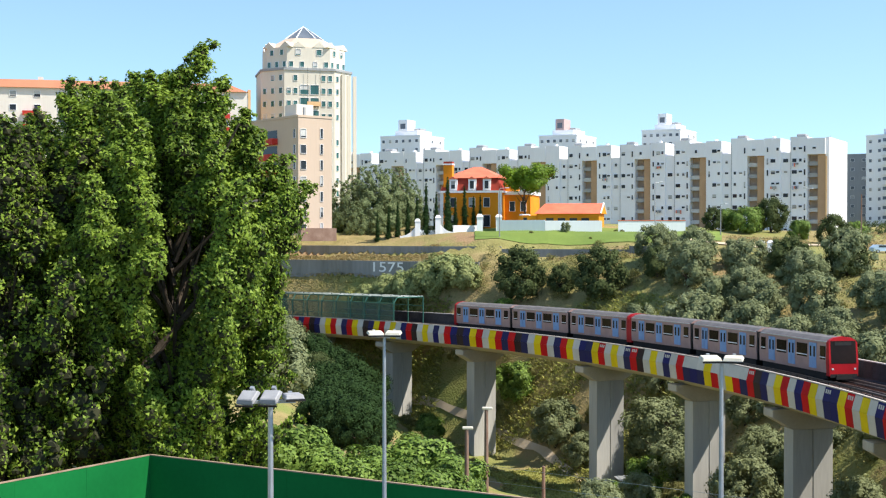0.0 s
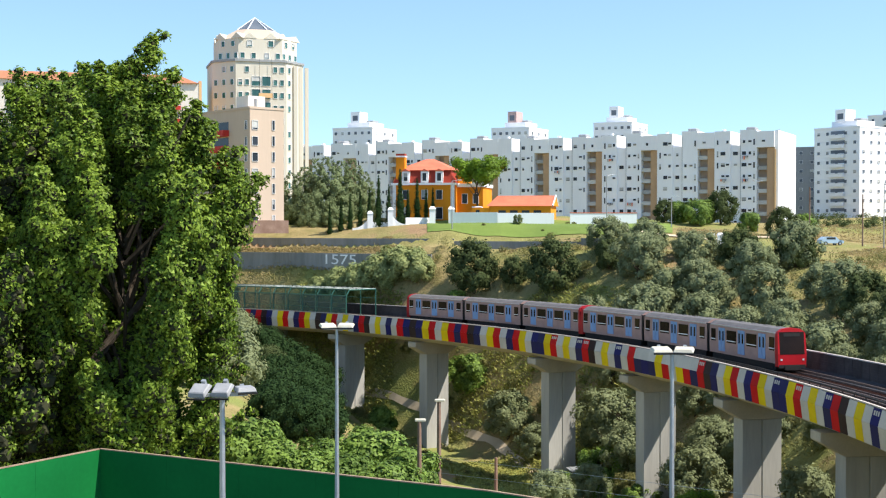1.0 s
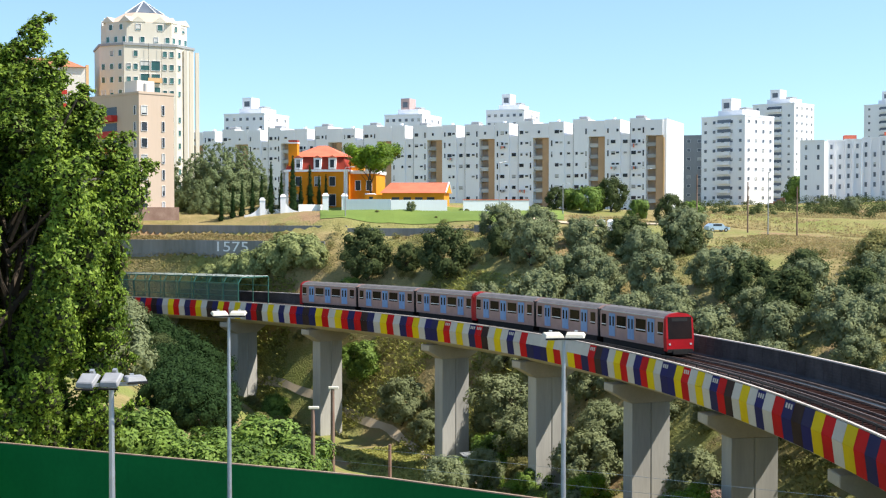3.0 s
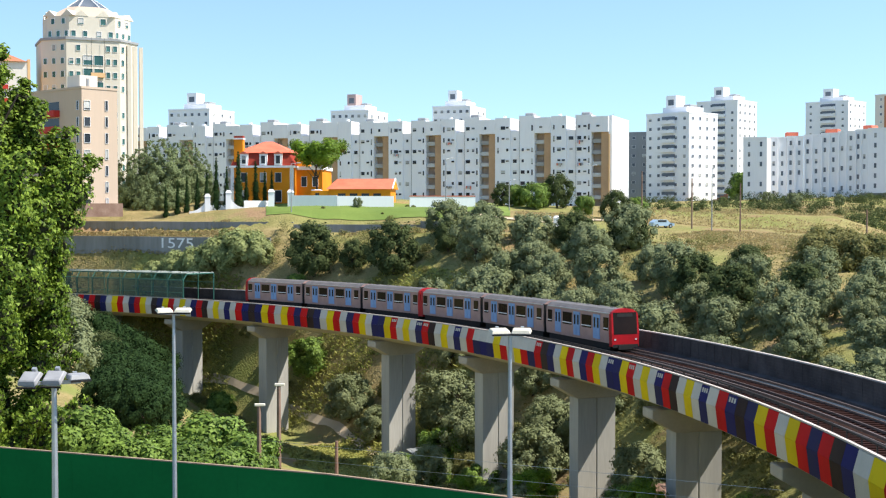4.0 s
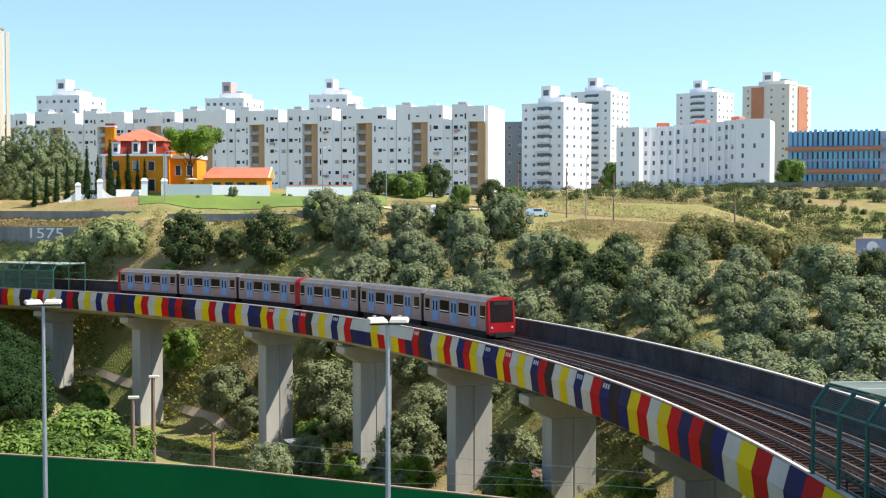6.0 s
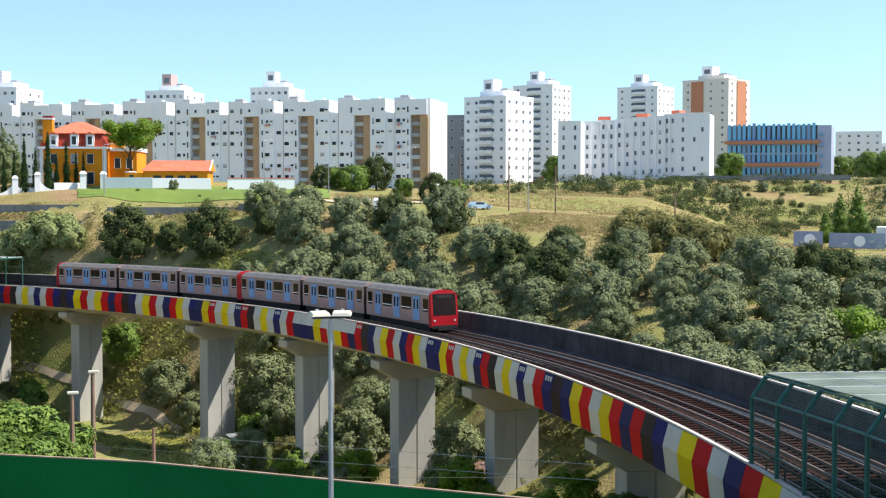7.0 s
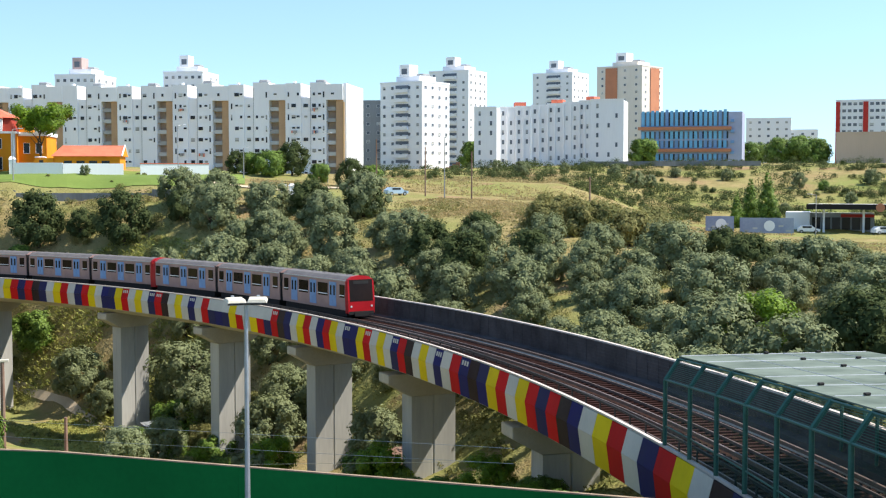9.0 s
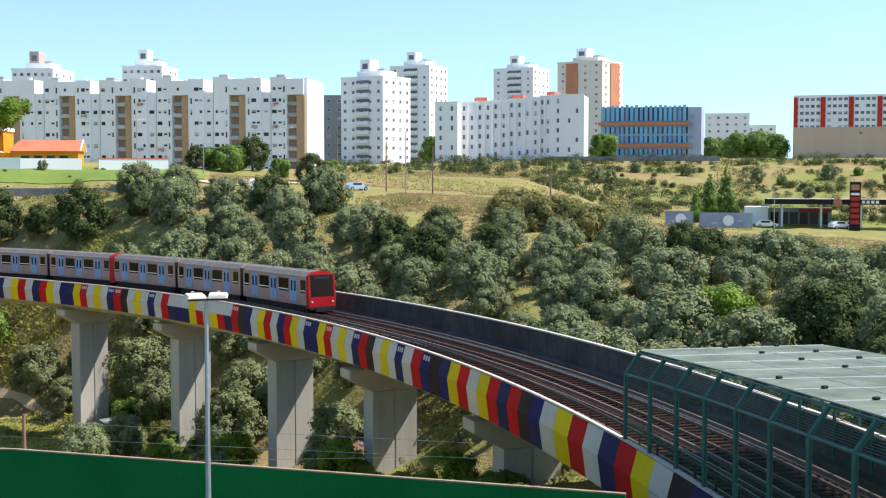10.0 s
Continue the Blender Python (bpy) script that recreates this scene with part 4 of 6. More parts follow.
beige_block()
def long_block():
    """The long block with a tiled roof behind the tall trees; its end wall is peach."""
    x, y = polar(-8.55, 292)
    H = zd(292, 6.1)
    b = thing("apartment_block", "long pale apartment block with red tiled roof and peach end wall", "apartment block", m=pose(x, y, EYE, 0, 0, 12))
    part("wall", boxes((-62, -0.01, 0, 14, 0, H)), M["white_warm"], b)
    # warmer than the front wall: the sun on this end is coloured in
    part("end_wall", boxes((0, 0.6, -0.1, 14.1, 0, H + 0.6)), M["peach"], b, "peach end wall with sunlight put into its colour")
    part("roof", prism(bmesh.new(), [(-62.5, -0.6), (-0.1, -0.6), (-0.1, 14.6), (-62.5, 14.6)], H + 0.01, H + 1.8, top=0.86), M["terracotta"], b)
    for i in range(5):
        part("chimney", boxes((-58 + 13 * i, -57 + 13 * i, 2, 3, H + 0.5, H + 2.6)), M["white_warm"], b)
    zs = [H - 2.9 * (i + 1) + 0.9 for i in range(9)]
    face_rows(b, pose(0, 0, 0), [-60 + 5 * i for i in range(12)], zs, 1.4, 1.3)
    for z in zs[1:6]:
        for i in range(6):
            part("balcony", boxes((-58 + 10 * i, -54 + 10 * i, -1.1, -0.2, z - 1.0, z - 0.1)), M["red_paint"], b)
    face_rows(b, pose(0.6, 0, 0, 0, 0, 90), [4.0, 9.0], zs, 1.0, 1.2)

long_block()

def blue_building():
    d = 430.0
    x, y = polar(31.6, d)
    b = thing("office_building", "blue-grey building with bright blue panels and orange bands", "office building", m=pose(x, y, EYE + zd(d, 0.6), 0, 0, -37))
    H = zd(d, 2.75) - zd(d, 0.6)
    part("wall", boxes((-16, 16.5, 0, 16, 0, H)), M["blue_grey"], b)
    rnd = random.Random(4)
    for z in (3.3, 10.4):
        part("balcony_band", boxes((-16.8, 13.2, -1.3, -0.05, z, z + 1.0)), M["terracotta"], b, "orange balcony band")
    for f, (z, h) in enumerate(((0.5, 2.2), (4.5, 2.5), (7.4, 2.6), (11.6, H - 11.4))):
        for i in range(18):
            x0 = -15.7 + 1.55 * i
            part("panel", boxes((x0, x0 + 0.95, -0.35, -0.01, z, z + h + (rnd.uniform(0, 0.7) if f == 3 else 0))), M[rnd.choice(("blue_panel", "blue_panel", "train_blue"))], b)
            part("window", boxes((x0 + 0.98, x0 + 1.52, -0.12, -0.01, z + 0.2, z + h - 0.1)), M[rnd.choice(("glass_dark", "glass_haze"))], b)
    for f in range(4):
        part("small_balcony", boxes((12.9, 14.0, -0.9, -0.02, 2.6 + 3.4 * f, 3.5 + 3.4 * f)), M["train_blue"], b)

blue_building()

def orange_house():
    d = 246.0
    x, y = polar(2.57, d)
    b = thing("house", "orange villa with white trim and dark red mansard roof", "house", m=pose(x, y, EYE + 0.3, 0, 0, -14))
    b.scale = (1.14, 1.14, 1.14)
    W, D, E = 10.4, 12.0, 6.4       # front runs to -x from the corner
    part("wall", boxes((-W, 0, 0, D, 0, E)), M["orange_paint"], b)
    part("cornice", boxes((-W - 0.3, 0.3, -0.3, D + 0.3, E + 0.004, E + 0.35)), M["white_paint"], b)
    bm = bmesh.new()
    vs = [bm.verts.new(v) for v in ((-W, 0, E + 0.36), (0, 0, E + 0.36), (0, D, E + 0.36), (-W, D, E + 0.36), (-W + 0.7, 0.7, E + 2.5), (-0.7, 0.7, E + 2.5), (-0.7, D - 0.7, E + 2.5), (-W + 0.7, D - 0.7, E + 2.5))]
    for f in ((0, 1, 5, 4), (1, 2, 6, 5), (2, 3, 7, 6), (3, 0, 4, 7), (4, 5, 6, 7)):
        bm.faces.new([vs[i] for i in f])
    part("mansard", bm, M["mansard"], b)
    bm = bmesh.new()
    vs = [bm.verts.new(v) for v in ((-W + 0.3, 0.3, E + 2.51), (-0.3, 0.3, E + 2.51), (-0.3, D - 0.3, E + 2.51), (-W + 0.3, D - 0.3, E + 2.51), (-W + 4.5, 5.5, E + 4.6), (-4.5, 5.5, E + 4.6))]
    for f in ((0, 1, 5, 4), (1, 2, 5), (2, 3, 4, 5), (3, 0, 4), (3, 2, 1, 0)):
        bm.faces.new([vs[i] for i in f])
    part("roof", bm, M["red_tile"], b)
    for xd in (-8.2, -4.95, -2.45):
        dm = part("dormer", boxes((xd - 0.65, xd + 0.65, -0.1, 1.8, E + 0.4, E + 2.3)), M["white_paint"], b)
        bm = bmesh.new()
        v = [bm.verts.new(q) for q in ((xd - 0.8, -0.25, E + 2.31), (xd + 0.8, -0.25, E + 2.31), (xd, -0.25, E + 2.75), (xd - 0.8, 2, E + 2.31), (xd + 0.8, 2, E + 2.31), (xd, 2, E + 2.75))]
        for f in ((0, 1, 2), (3, 5, 4), (0, 2, 5, 3), (1, 4, 5, 2), (0, 3, 4, 1)):
            bm.faces.new([v[i] for i in f])
        part("dormer_roof", bm, M["red_tile"], dm)
        window(dm, xd, E + 0.65, 0.8, 1.4, pose(0, -0.1, 0))
    for xw in (-8.2, -4.95, -2.45):
        window(b, xw, 4.0, 1.1, 1.6, pose(0, 0, 0))
    for xw in (-8.2, -2.45):
        window(b, xw, 0.7, 1.2, 2.0, pose(0, 0, 0))
    part("quoin", boxes((-0.5, 0.06, -0.06, 0.5, 0, E)), M["white_paint"], b)
    part("quoin", boxes((-W - 0.06, -W + 0.5, -0.06, 0.5, 0, E)), M["white_paint"], b)
    ch = part("chimney", boxes((-W + 0.45, -W + 1.95, 0.2, 1.6, E + 0.36, E + 4.7)), M["orange_paint"], b)
    part("chimney_cap", boxes((-W + 0.35, -W + 2.05, 0.1, 1.7, E + 4.71, E + 4.95)), M["white_paint"], ch)
    part("chimney_hood", boxes((-W + 0.45, -W + 1.95, 0.2, 1.6, E + 4.96, E + 5.3)), M["mansard"], ch)
    part("wing", boxes((0.01, 4.4, 3.0, D, 0, E - 0.3)), M["orange_paint"], b)
    part("balustrade", boxes((0.01, 4.6, 2.8, D, E - 0.29, E + 0.3)), M["white_paint"], b)
    part("wing_tower", boxes((0.02, 1.6, 3.5, 8, E + 0.31, E + 2.3)), M["orange_paint"], b)
    for xw in (1.3, 3.2):
        window(b, xw, 3.3, 1.0, 1.7, pose(0, 3.0, 0))
    # the long low annex with a tiled roof
    ax, ay = polar(5.3, 241.0)
    a = thing("house", "low orange annex with red tiled gable roof", "house", m=pose(ax, ay, EYE + 0.2, 0, 0, -14))
    part("wall", boxes((-5.0, 6.6, 0, 8, 0, 3.3)), M["orange_paint"], a)
    bm = bmesh.new()
    v = [bm.verts.new(q) for q in ((-5.4, -0.5, 3.31), (7.0, -0.5, 3.31), (7.0, 8.5, 3.31), (-5.4, 8.5, 3.31), (-4.0, 4, 5.3), (7.0, 4, 5.3))]
    for f in ((0, 1, 5, 4), (1, 2, 5), (2, 3, 4, 5), (3, 0, 4), (3, 2, 1, 0)):
        bm.faces.new([v[i] for i in f]).material_index = 1 if f == (1, 2, 5) else 0
    part("roof", bm, [M["red_tile"], M["orange_paint"]], a)
    part("gable_trim", tube(tube(bmesh.new(), (7.02, -0.5, 3.35), (7.02, 4, 5.35), 0.14, None, 5), (7.02, 8.5, 3.35), (7.02, 4, 5.35), 0.14, None, 5), M["white_paint"], a)
    # a scrolled wall between villa and annex
    part("scroll_wall", boxes((-8.2, -5.02, -0.4, 0.2, 0, 3.0)), M["orange_paint"], a)
    part("scroll_cap", tube(tube(bmesh.new(), (-8.2, -0.1, 3.1), (-6.4, -0.1, 3.1), 0.16, None, 6), (-6.4, -0.1, 3.1), (-4.8, -0.1, 1.7), 0.16, None, 6), M["white_paint"], a)
    part("niche", boxes((-7.4, -6.7, -0.46, -0.41, 1.6, 2.6)), M["glass_dark"], a)
    for i in range(4):
        part("arch_opening", boxes((-3.2 + 2.2 * i, -1.8 + 2.2 * i, -0.06, 0.1, 0.6, 2.5)), M["glass_dark"], a)

orange_house()

def run_wall(name, label, pts, h, t, mat, z_base=None, kind="structure", coping=None):
    """A straight or bent free-standing wall along plan points (bearing, distance)."""
    w = thing(name, label, "wall", kind=kind)
    for (a0, d0), (a1, d1) in zip(pts, pts[1:]):
        p, q = Vector((*polar(a0, d0), 0)), Vector((*polar(a1, d1), 0))
        z = min(land_z(p.x, p.y), land_z(q.x, q.y)) - 0.6 if z_base is None else z_base
        d = q - p
        part("wall_run", boxes((0, d.length - 0.01, -t / 2, t / 2, 0, h)), M[mat], w, m=Matrix.Translation((p.x, p.y, z)) @ pose(0, 0, 0, 0, 0, math.degrees(math.atan2(d.y, d.x))))
        if coping:
            part("coping", boxes((-0.05, d.length + 0.04, -t / 2 - 0.06, t / 2 + 0.06, h + 0.004, h + 0.16)), M[coping], w, m=Matrix.Translation((p.x, p.y, z)) @ pose(0, 0, 0, 0, 0, math.degrees(math.atan2(d.y, d.x))))
    return w

run_wall("wall_garden", "low white garden wall in front of the villa", [(2.4, 237), (4.5, 235), (7.0, 236)], 2.7, 0.3, "white_paint")
run_wall("wall_garden_east", "low white garden wall beside the lawn", [(7.7, 238), (10.6, 240)], 2.7, 0.3, "white_paint", coping="red_tile")
run_wall("wall_retaining_upper", "dark weathered retaining wall below dry grass", [(-8, 251.5), (-5, 242.5), (-2, 232.5), (0, 227.6), (2.6, 224.4)], 1.9, 0.5, "stone_wall", EYE - 4.3)
run_wall("wall_retaining_lower", "long grey retaining wall with painted writing", [(-8, 245.3), (-5, 237), (-2, 227), (0, 222), (1.6, 220)], 3.2, 0.5, "stone_wall", EYE - 8.2)
run_wall("wall_retaining_east", "dark weathered retaining wall below the lawn", [(8.2, 217), (11.8, 212)], 1.8, 0.4, "stone_wall", EYE - 4.0)
run_wall("wall_shed", "dark masonry wall at the foot of the slope", [(4.4, 196), (8.6, 184)], 2.6, 0.4, "darkwall", EYE - 14.2)

# ================= plants =================
def leaf_cloud(rnd, blobs, count, size, stretch=(1, 1, 1), up=0.3, wide=0.6, shell=0.16, loose=0.28, crownward=0.45, middle=None, facing=0.0, reach=1.0, thin_low=0.0):
    """Many small bent leaf sprigs scattered in the outer shells of overlapping blobs."""
    g = np.random.default_rng(rnd.randrange(1 << 30))
    B = np.array(blobs)
    wgt = B[:, 3] ** 2 * (1 - thin_low + thin_low * np.clip(B[:, 2] / B[:, 2].max(), 0, 1))
    B = B[g.choice(len(B), count, p=wgt / wgt.sum())]
    v = g.normal(size=(count, 3)) + np.array((0, 0, crownward))      # thinner foliage on the underside
    v /= np.linalg.norm(v, axis=1)[:, None]
    p = B[:, :3] + v * (g.random(count) ** shell)[:, None] * B[:, 3:4] * np.array(stretch) * reach
    n = v + g.normal(0, loose, (count, 3)) + np.array((0, 0, up * 0.6))
    if facing:
        o = p - np.array(middle)
        n += facing * o / np.linalg.norm(o, axis=1)[:, None]
    n /= np.linalg.norm(n, axis=1)[:, None]
    a = np.cross(n, g.normal(size=(count, 3)))
    a /= np.linalg.norm(a, axis=1)[:, None]
    c = np.cross(n, a)
    s = (size * g.uniform(0.6, 1.4, count))[:, None]
    q = np.stack([p - a * s, p + a * s, p + c * s * wide * 2 + n * s * 0.15], 1).reshape(-1, 3)
    faces = np.arange(count * 3).reshape(-1, 3)
    return q, faces

def leaf_mesh(name, mat, rnd, blobs, *args, core=0.0, inside=None, **kw):
    """A crown: sprigs round uneven solid lumps, of what inside names or darkened to stand in for inner shade."""
    verts, faces = leaf_cloud(rnd, blobs, *args, **kw)
    verts, faces = verts.tolist(), faces.tolist()
    leaves = len(faces)
    if core:                     # the solid core inside each lump
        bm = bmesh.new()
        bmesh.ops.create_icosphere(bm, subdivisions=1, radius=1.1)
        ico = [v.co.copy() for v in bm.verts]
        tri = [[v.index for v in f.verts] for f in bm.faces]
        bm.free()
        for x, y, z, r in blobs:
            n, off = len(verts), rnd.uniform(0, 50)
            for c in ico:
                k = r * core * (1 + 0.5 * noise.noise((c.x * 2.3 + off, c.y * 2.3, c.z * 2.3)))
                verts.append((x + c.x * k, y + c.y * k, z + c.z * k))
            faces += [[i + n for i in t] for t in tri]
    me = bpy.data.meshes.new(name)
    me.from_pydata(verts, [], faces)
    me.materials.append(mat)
    me.materials.append(inside or M["shade_core"])
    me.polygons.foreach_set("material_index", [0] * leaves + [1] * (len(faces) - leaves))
    return me

def trunk_mesh(rnd, h, r, limbs, spread):
    bm = bmesh.new()
    p = Vector((0, 0, -0.3))
    for i in range(4):
        q = Vector((rnd.gauss(0, .05 * h), rnd.gauss(0, .05 * h), h * (i + 1) / 4)) if i else Vector((0, 0, h / 4))
        tube(bm, p, q, r * (1 - i * 0.2), r * (1 - (i + 1) * 0.2), 7)
        p = q
    for i in range(limbs):
        a = rnd.uniform(0, 6.28)
        z = h * rnd.uniform(0.35, 0.95)
        e = Vector((math.cos(a) * spread * rnd.uniform(.5, 1), math.sin(a) * spread * rnd.uniform(.5, 1), z + h * rnd.uniform(.15, .5)))
        tube(bm, (0, 0, z), e, r * 0.4, r * 0.12, 5)
    return mesh_of(bm, "trunk", M["bark"])

def tree_kind(name, label, category, group, h, r, crown_r, trunk_h, leaf, count, size, seed, limbs=6, nblobs=26, low=0.1, lump=0.3, core=0.66, shape="round"):
    """One tree; copies share its meshes. Its crown is many lumps of small sprigs round a hollow middle."""
    rnd = random.Random(seed)
    blobs = []
    z0 = h * low
    for i in range(nblobs):
        f = (i + rnd.random()) / nblobs
        z = z0 + (h - z0) * f
        if shape == "round":
            rad = crown_r * math.sqrt(max(0.05, 1 - (2 * f - 0.85) ** 2 / 1.35))
        elif shape in ("cone", "spire"):
            rad = crown_r * (1.05 - f) ** 0.6
        else:   # umbrella
            rad = crown_r * (0.55 + 0.45 * f)
        a = i * 2.4 + rnd.uniform(-.5, .5)
        k = rnd.uniform(0.45, 0.95) if shape != "spire" else rnd.uniform(0, 0.35)
        blobs.append((math.cos(a) * k * rad, math.sin(a) * k * rad, min(z, h - crown_r * lump * 0.6), crown_r * lump * rnd.uniform(0.75, 1.3) * (1.2 - f if shape in ("cone", "spire") else 1.0)))
    t = thing(name, label, category, group)
    part("trunk", trunk_mesh(rnd, trunk_h * 1.3, r, limbs, crown_r * 0.6), None, t)
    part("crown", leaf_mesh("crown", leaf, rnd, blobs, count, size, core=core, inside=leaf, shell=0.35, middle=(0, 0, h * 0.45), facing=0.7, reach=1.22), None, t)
    return t

def put(kind, az, d, scale, turn, sink=0.1):
    x, y = polar(az, d)
    ob = copy_thing(kind, pose(x, y, land_z(x, y) - sink, 0, 0, turn))
    ob.scale = (scale, scale, scale)
    return ob

olives = [tree_kind("olive_tree", "grey-green olive tree with dense lumpy crown", "tree", "olive trees on the slope", 5.2, 0.22, 3.0, 1.6, M["leaf_olive"], 5600, 0.13, 40 + i, nblobs=40, lump=0.22) for i in range(5)]
holms = [tree_kind("holm_oak", "dark green round oak on the slope", "tree", "dark oaks on the slope", 5.2, 0.22, 2.9, 1.6, M["leaf_holm"], 5600, 0.13, 50 + i, nblobs=40, lump=0.22) for i in range(2)]
# trees in near-black leaf, added in place of the hollow's deep shade
shade_fillers = [tree_kind("dark_thicket_tree", "near-black evergreen tree standing in for shade in the hollow", "tree", "dark trees in the hollow", 5.2, 0.22, 2.9, 1.6, M["leaf_dark"], 7000, 0.11, 55, nblobs=32, lump=0.27)]
bushes = [tree_kind("fig_bush", "bright green broad-leaved bush", "bush", "bushes below the court wall", 3.4, 0.08, 2.3, 0.6, M["leaf_green"], 6500, 0.14, 60 + i, limbs=4, nblobs=24, lump=0.27) for i in range(3)]
scrubs = [tree_kind("scrub_bush", "low dry brownish-green scrub bush", "bush", "scrub on the slope", 1.6, 0.05, 1.3, 0.4, M["leaf_scrub"], 2500, 0.085, 65 + i, limbs=3, nblobs=14) for i in range(3)]
brights = [tree_kind("fig_tree", "bright yellow-green broadleaf tree", "tree", "broadleaf trees by the piers", 5.0, 0.12, 2.6, 1.2, M["leaf_bright"], 9000, 0.11, 70, nblobs=24, lump=0.28)]
cypress = [tree_kind("cypress", "slim dark green upright cypress tree", "tree", "row of cypresses", 8.0, 0.12, 0.62, 0.4, M["leaf_dark"], 3000, 0.1, 80, limbs=2, nblobs=44, low=0.03, lump=0.85, shape="spire")]
casuarina = [tree_kind("casuarina_tree", "feathery grey-green tree behind the cypresses", "tree", "trees behind the cypresses", 12.5, 0.25, 4.6, 1.5, M["leaf_casuarina"], 9000, 0.17, 90 + i, nblobs=80, low=0.03, lump=0.22, core=0.6, shape="cone") for i in range(3)]
reeds = [tree_kind("reed_clump", "tall pale green clump of reeds", "reeds", "reeds above the viaduct", 4.2, 0.04, 3.0, 0.3, M["reed"], 7000, 0.2, 95, limbs=2, low=0.02, core=0.4)]
pines = [tree_kind("umbrella_pine", "flat-topped green umbrella pine", "tree", "", 9.5, 0.22, 4.4, 6.5, M["leaf_bright"], 12000, 0.16, 97, nblobs=40, low=0.68, lump=0.2, shape="umbrella", limbs=9)]
poplars = [tree_kind("poplar_tree", "slim green poplar beyond the field", "tree", "poplars by the fuel station", 9.5, 0.18, 1.9, 1.0, M["leaf_green"], 6000, 0.15, 98, nblobs=34, low=0.05, lump=0.45, shape="cone")]
protos = shade_fillers + olives + holms + bushes + scrubs + brights + cypress + casuarina + reeds + pines + poplars

rnd = random.Random(77)
# trees of the slope: bearing, distance, size
WEST = ((10.7, 197, 1.5), (11.1, 182, 1.68), (13.4, 175, 1.45), (13.2, 186, 1.2), (17.4, 189, 1.4), (15.1, 167, 1.39), (17.1, 159, 1.18), (18.4, 149, 1.51), (-7.1, 205, 1.6))
MIDDLE = ((11.9, 186, 1.3), (13.9, 180, 1.3), (16.9, 164, 1.28), (21.1, 136, 0.95), (24.4, 135, 1.18), (27.2, 139, 0.95), (27.7, 121, 0.92), (29.3, 119, 1.0), (31.6, 124, 0.85), (30.7, 106, 0.9), (8.7, 192, 1.06), (22.6, 128, 0.8), (19.3, 146, 0.9))
EAST = ((24.7, 127, 1.0), (27.2, 133, 0.95), (28.0, 115, 0.8), (29.4, 123, 1.1), (31.2, 110, 0.8), (32.9, 123, 1.05), (32.2, 102, 0.8), (33.9, 103, 0.75), (35.5, 143, 0.95), (35.8, 120, 0.95), (38.1, 143, 1.0), (38.1, 116, 0.9), (36.5, 104, 0.82), (40.0, 118, 1.0), (40.7, 100, 0.85), (38.4, 100, 0.8), (30.0, 106, 0.7), (34.6, 112, 0.9), (42.0, 110, 1.0), (26.0, 118, 0.8))
DARK = ((3.5, 211, 1.8), (7.0, 204, 1.75), (15.0, 191, 1.32), (20.3, 159, 1.32), (17.3, 189, 1.2), (9.4, 203, 1.0), (5.2, 209, 1.0), (30.6, 148, 1.0), (33.0, 146, 1.0), (36.9, 140, 0.9))
for rows, kinds in ((WEST, olives), (MIDDLE, olives), (EAST, olives), (DARK, holms)):
    for az, d, k in rows:
        put(rnd.choice(kinds), az, d, k * (0.78 if rows is EAST else 0.9), rnd.uniform(0, 360), 0.3)
# the dense growth of the slope behind the viaduct
taken = [Vector(polar(az, d)) for rows in (WEST, MIDDLE, EAST, DARK) for az, d, k in rows]
for _ in range(4000):
    az = rnd.uniform(9, 44)
    f = rnd.uniform(0.16, 0.95 if az < 17 else 0.72)
    dv, dt = float(np.interp(az, AZ, D_VIA + FOOT)), float(np.interp(az, AZ, D_TOP))
    p = Vector(polar(az, dv + (dt - dv) * f))
    if len(taken) < 165 and min((p - q).length for q in taken) > (5.6 if az < 21 else 5.3):
        taken.append(p)
        put(rnd.choice(olives * 3 + holms), az, p.length, rnd.uniform(0.75, 1.25), rnd.uniform(0, 360), 0.3)
# smaller trees between them
for az in np.arange(25.2, 44.0, 0.75):
    dv, dt = float(np.interp(az, AZ, D_VIA)), float(np.interp(az, AZ, D_TOP))
    for k in (0.3, 0.45, 0.6):
        if rnd.random() < 0.16:
            put(rnd.choice(olives), az + rnd.uniform(-.4, .4), dv + 10 + (dt - dv - 6) * (k + rnd.uniform(-.06, .06)), rnd.uniform(0.6, 0.95), rnd.uniform(0, 360), 0.3)

def scrub_cover(name, label, mat, spots, leaves, size, seed):
    """Low scrub that nobody could count: many flattened tufts of sprigs in one mesh. spots: places and radii."""
    rnd = random.Random(seed)
    verts, faces = [], []
    for x, y, r in spots:
        z = land_z(x, y)
        blobs = [(x + rnd.gauss(0, r * .4), y + rnd.gauss(0, r * .4), z + r * rnd.uniform(.15, .5), r * rnd.uniform(.4, .7)) for _ in range(4)]
        v, f = leaf_cloud(rnd, blobs, leaves, size)
        n = len(verts)
        verts += v.tolist()
        faces += (f + n).tolist()
    me = bpy.data.meshes.new(name)
    me.from_pydata(verts, [], faces)
    me.materials.append(M[mat])
    return tagged(new(name, me), label, "scrub", kind="stuff")

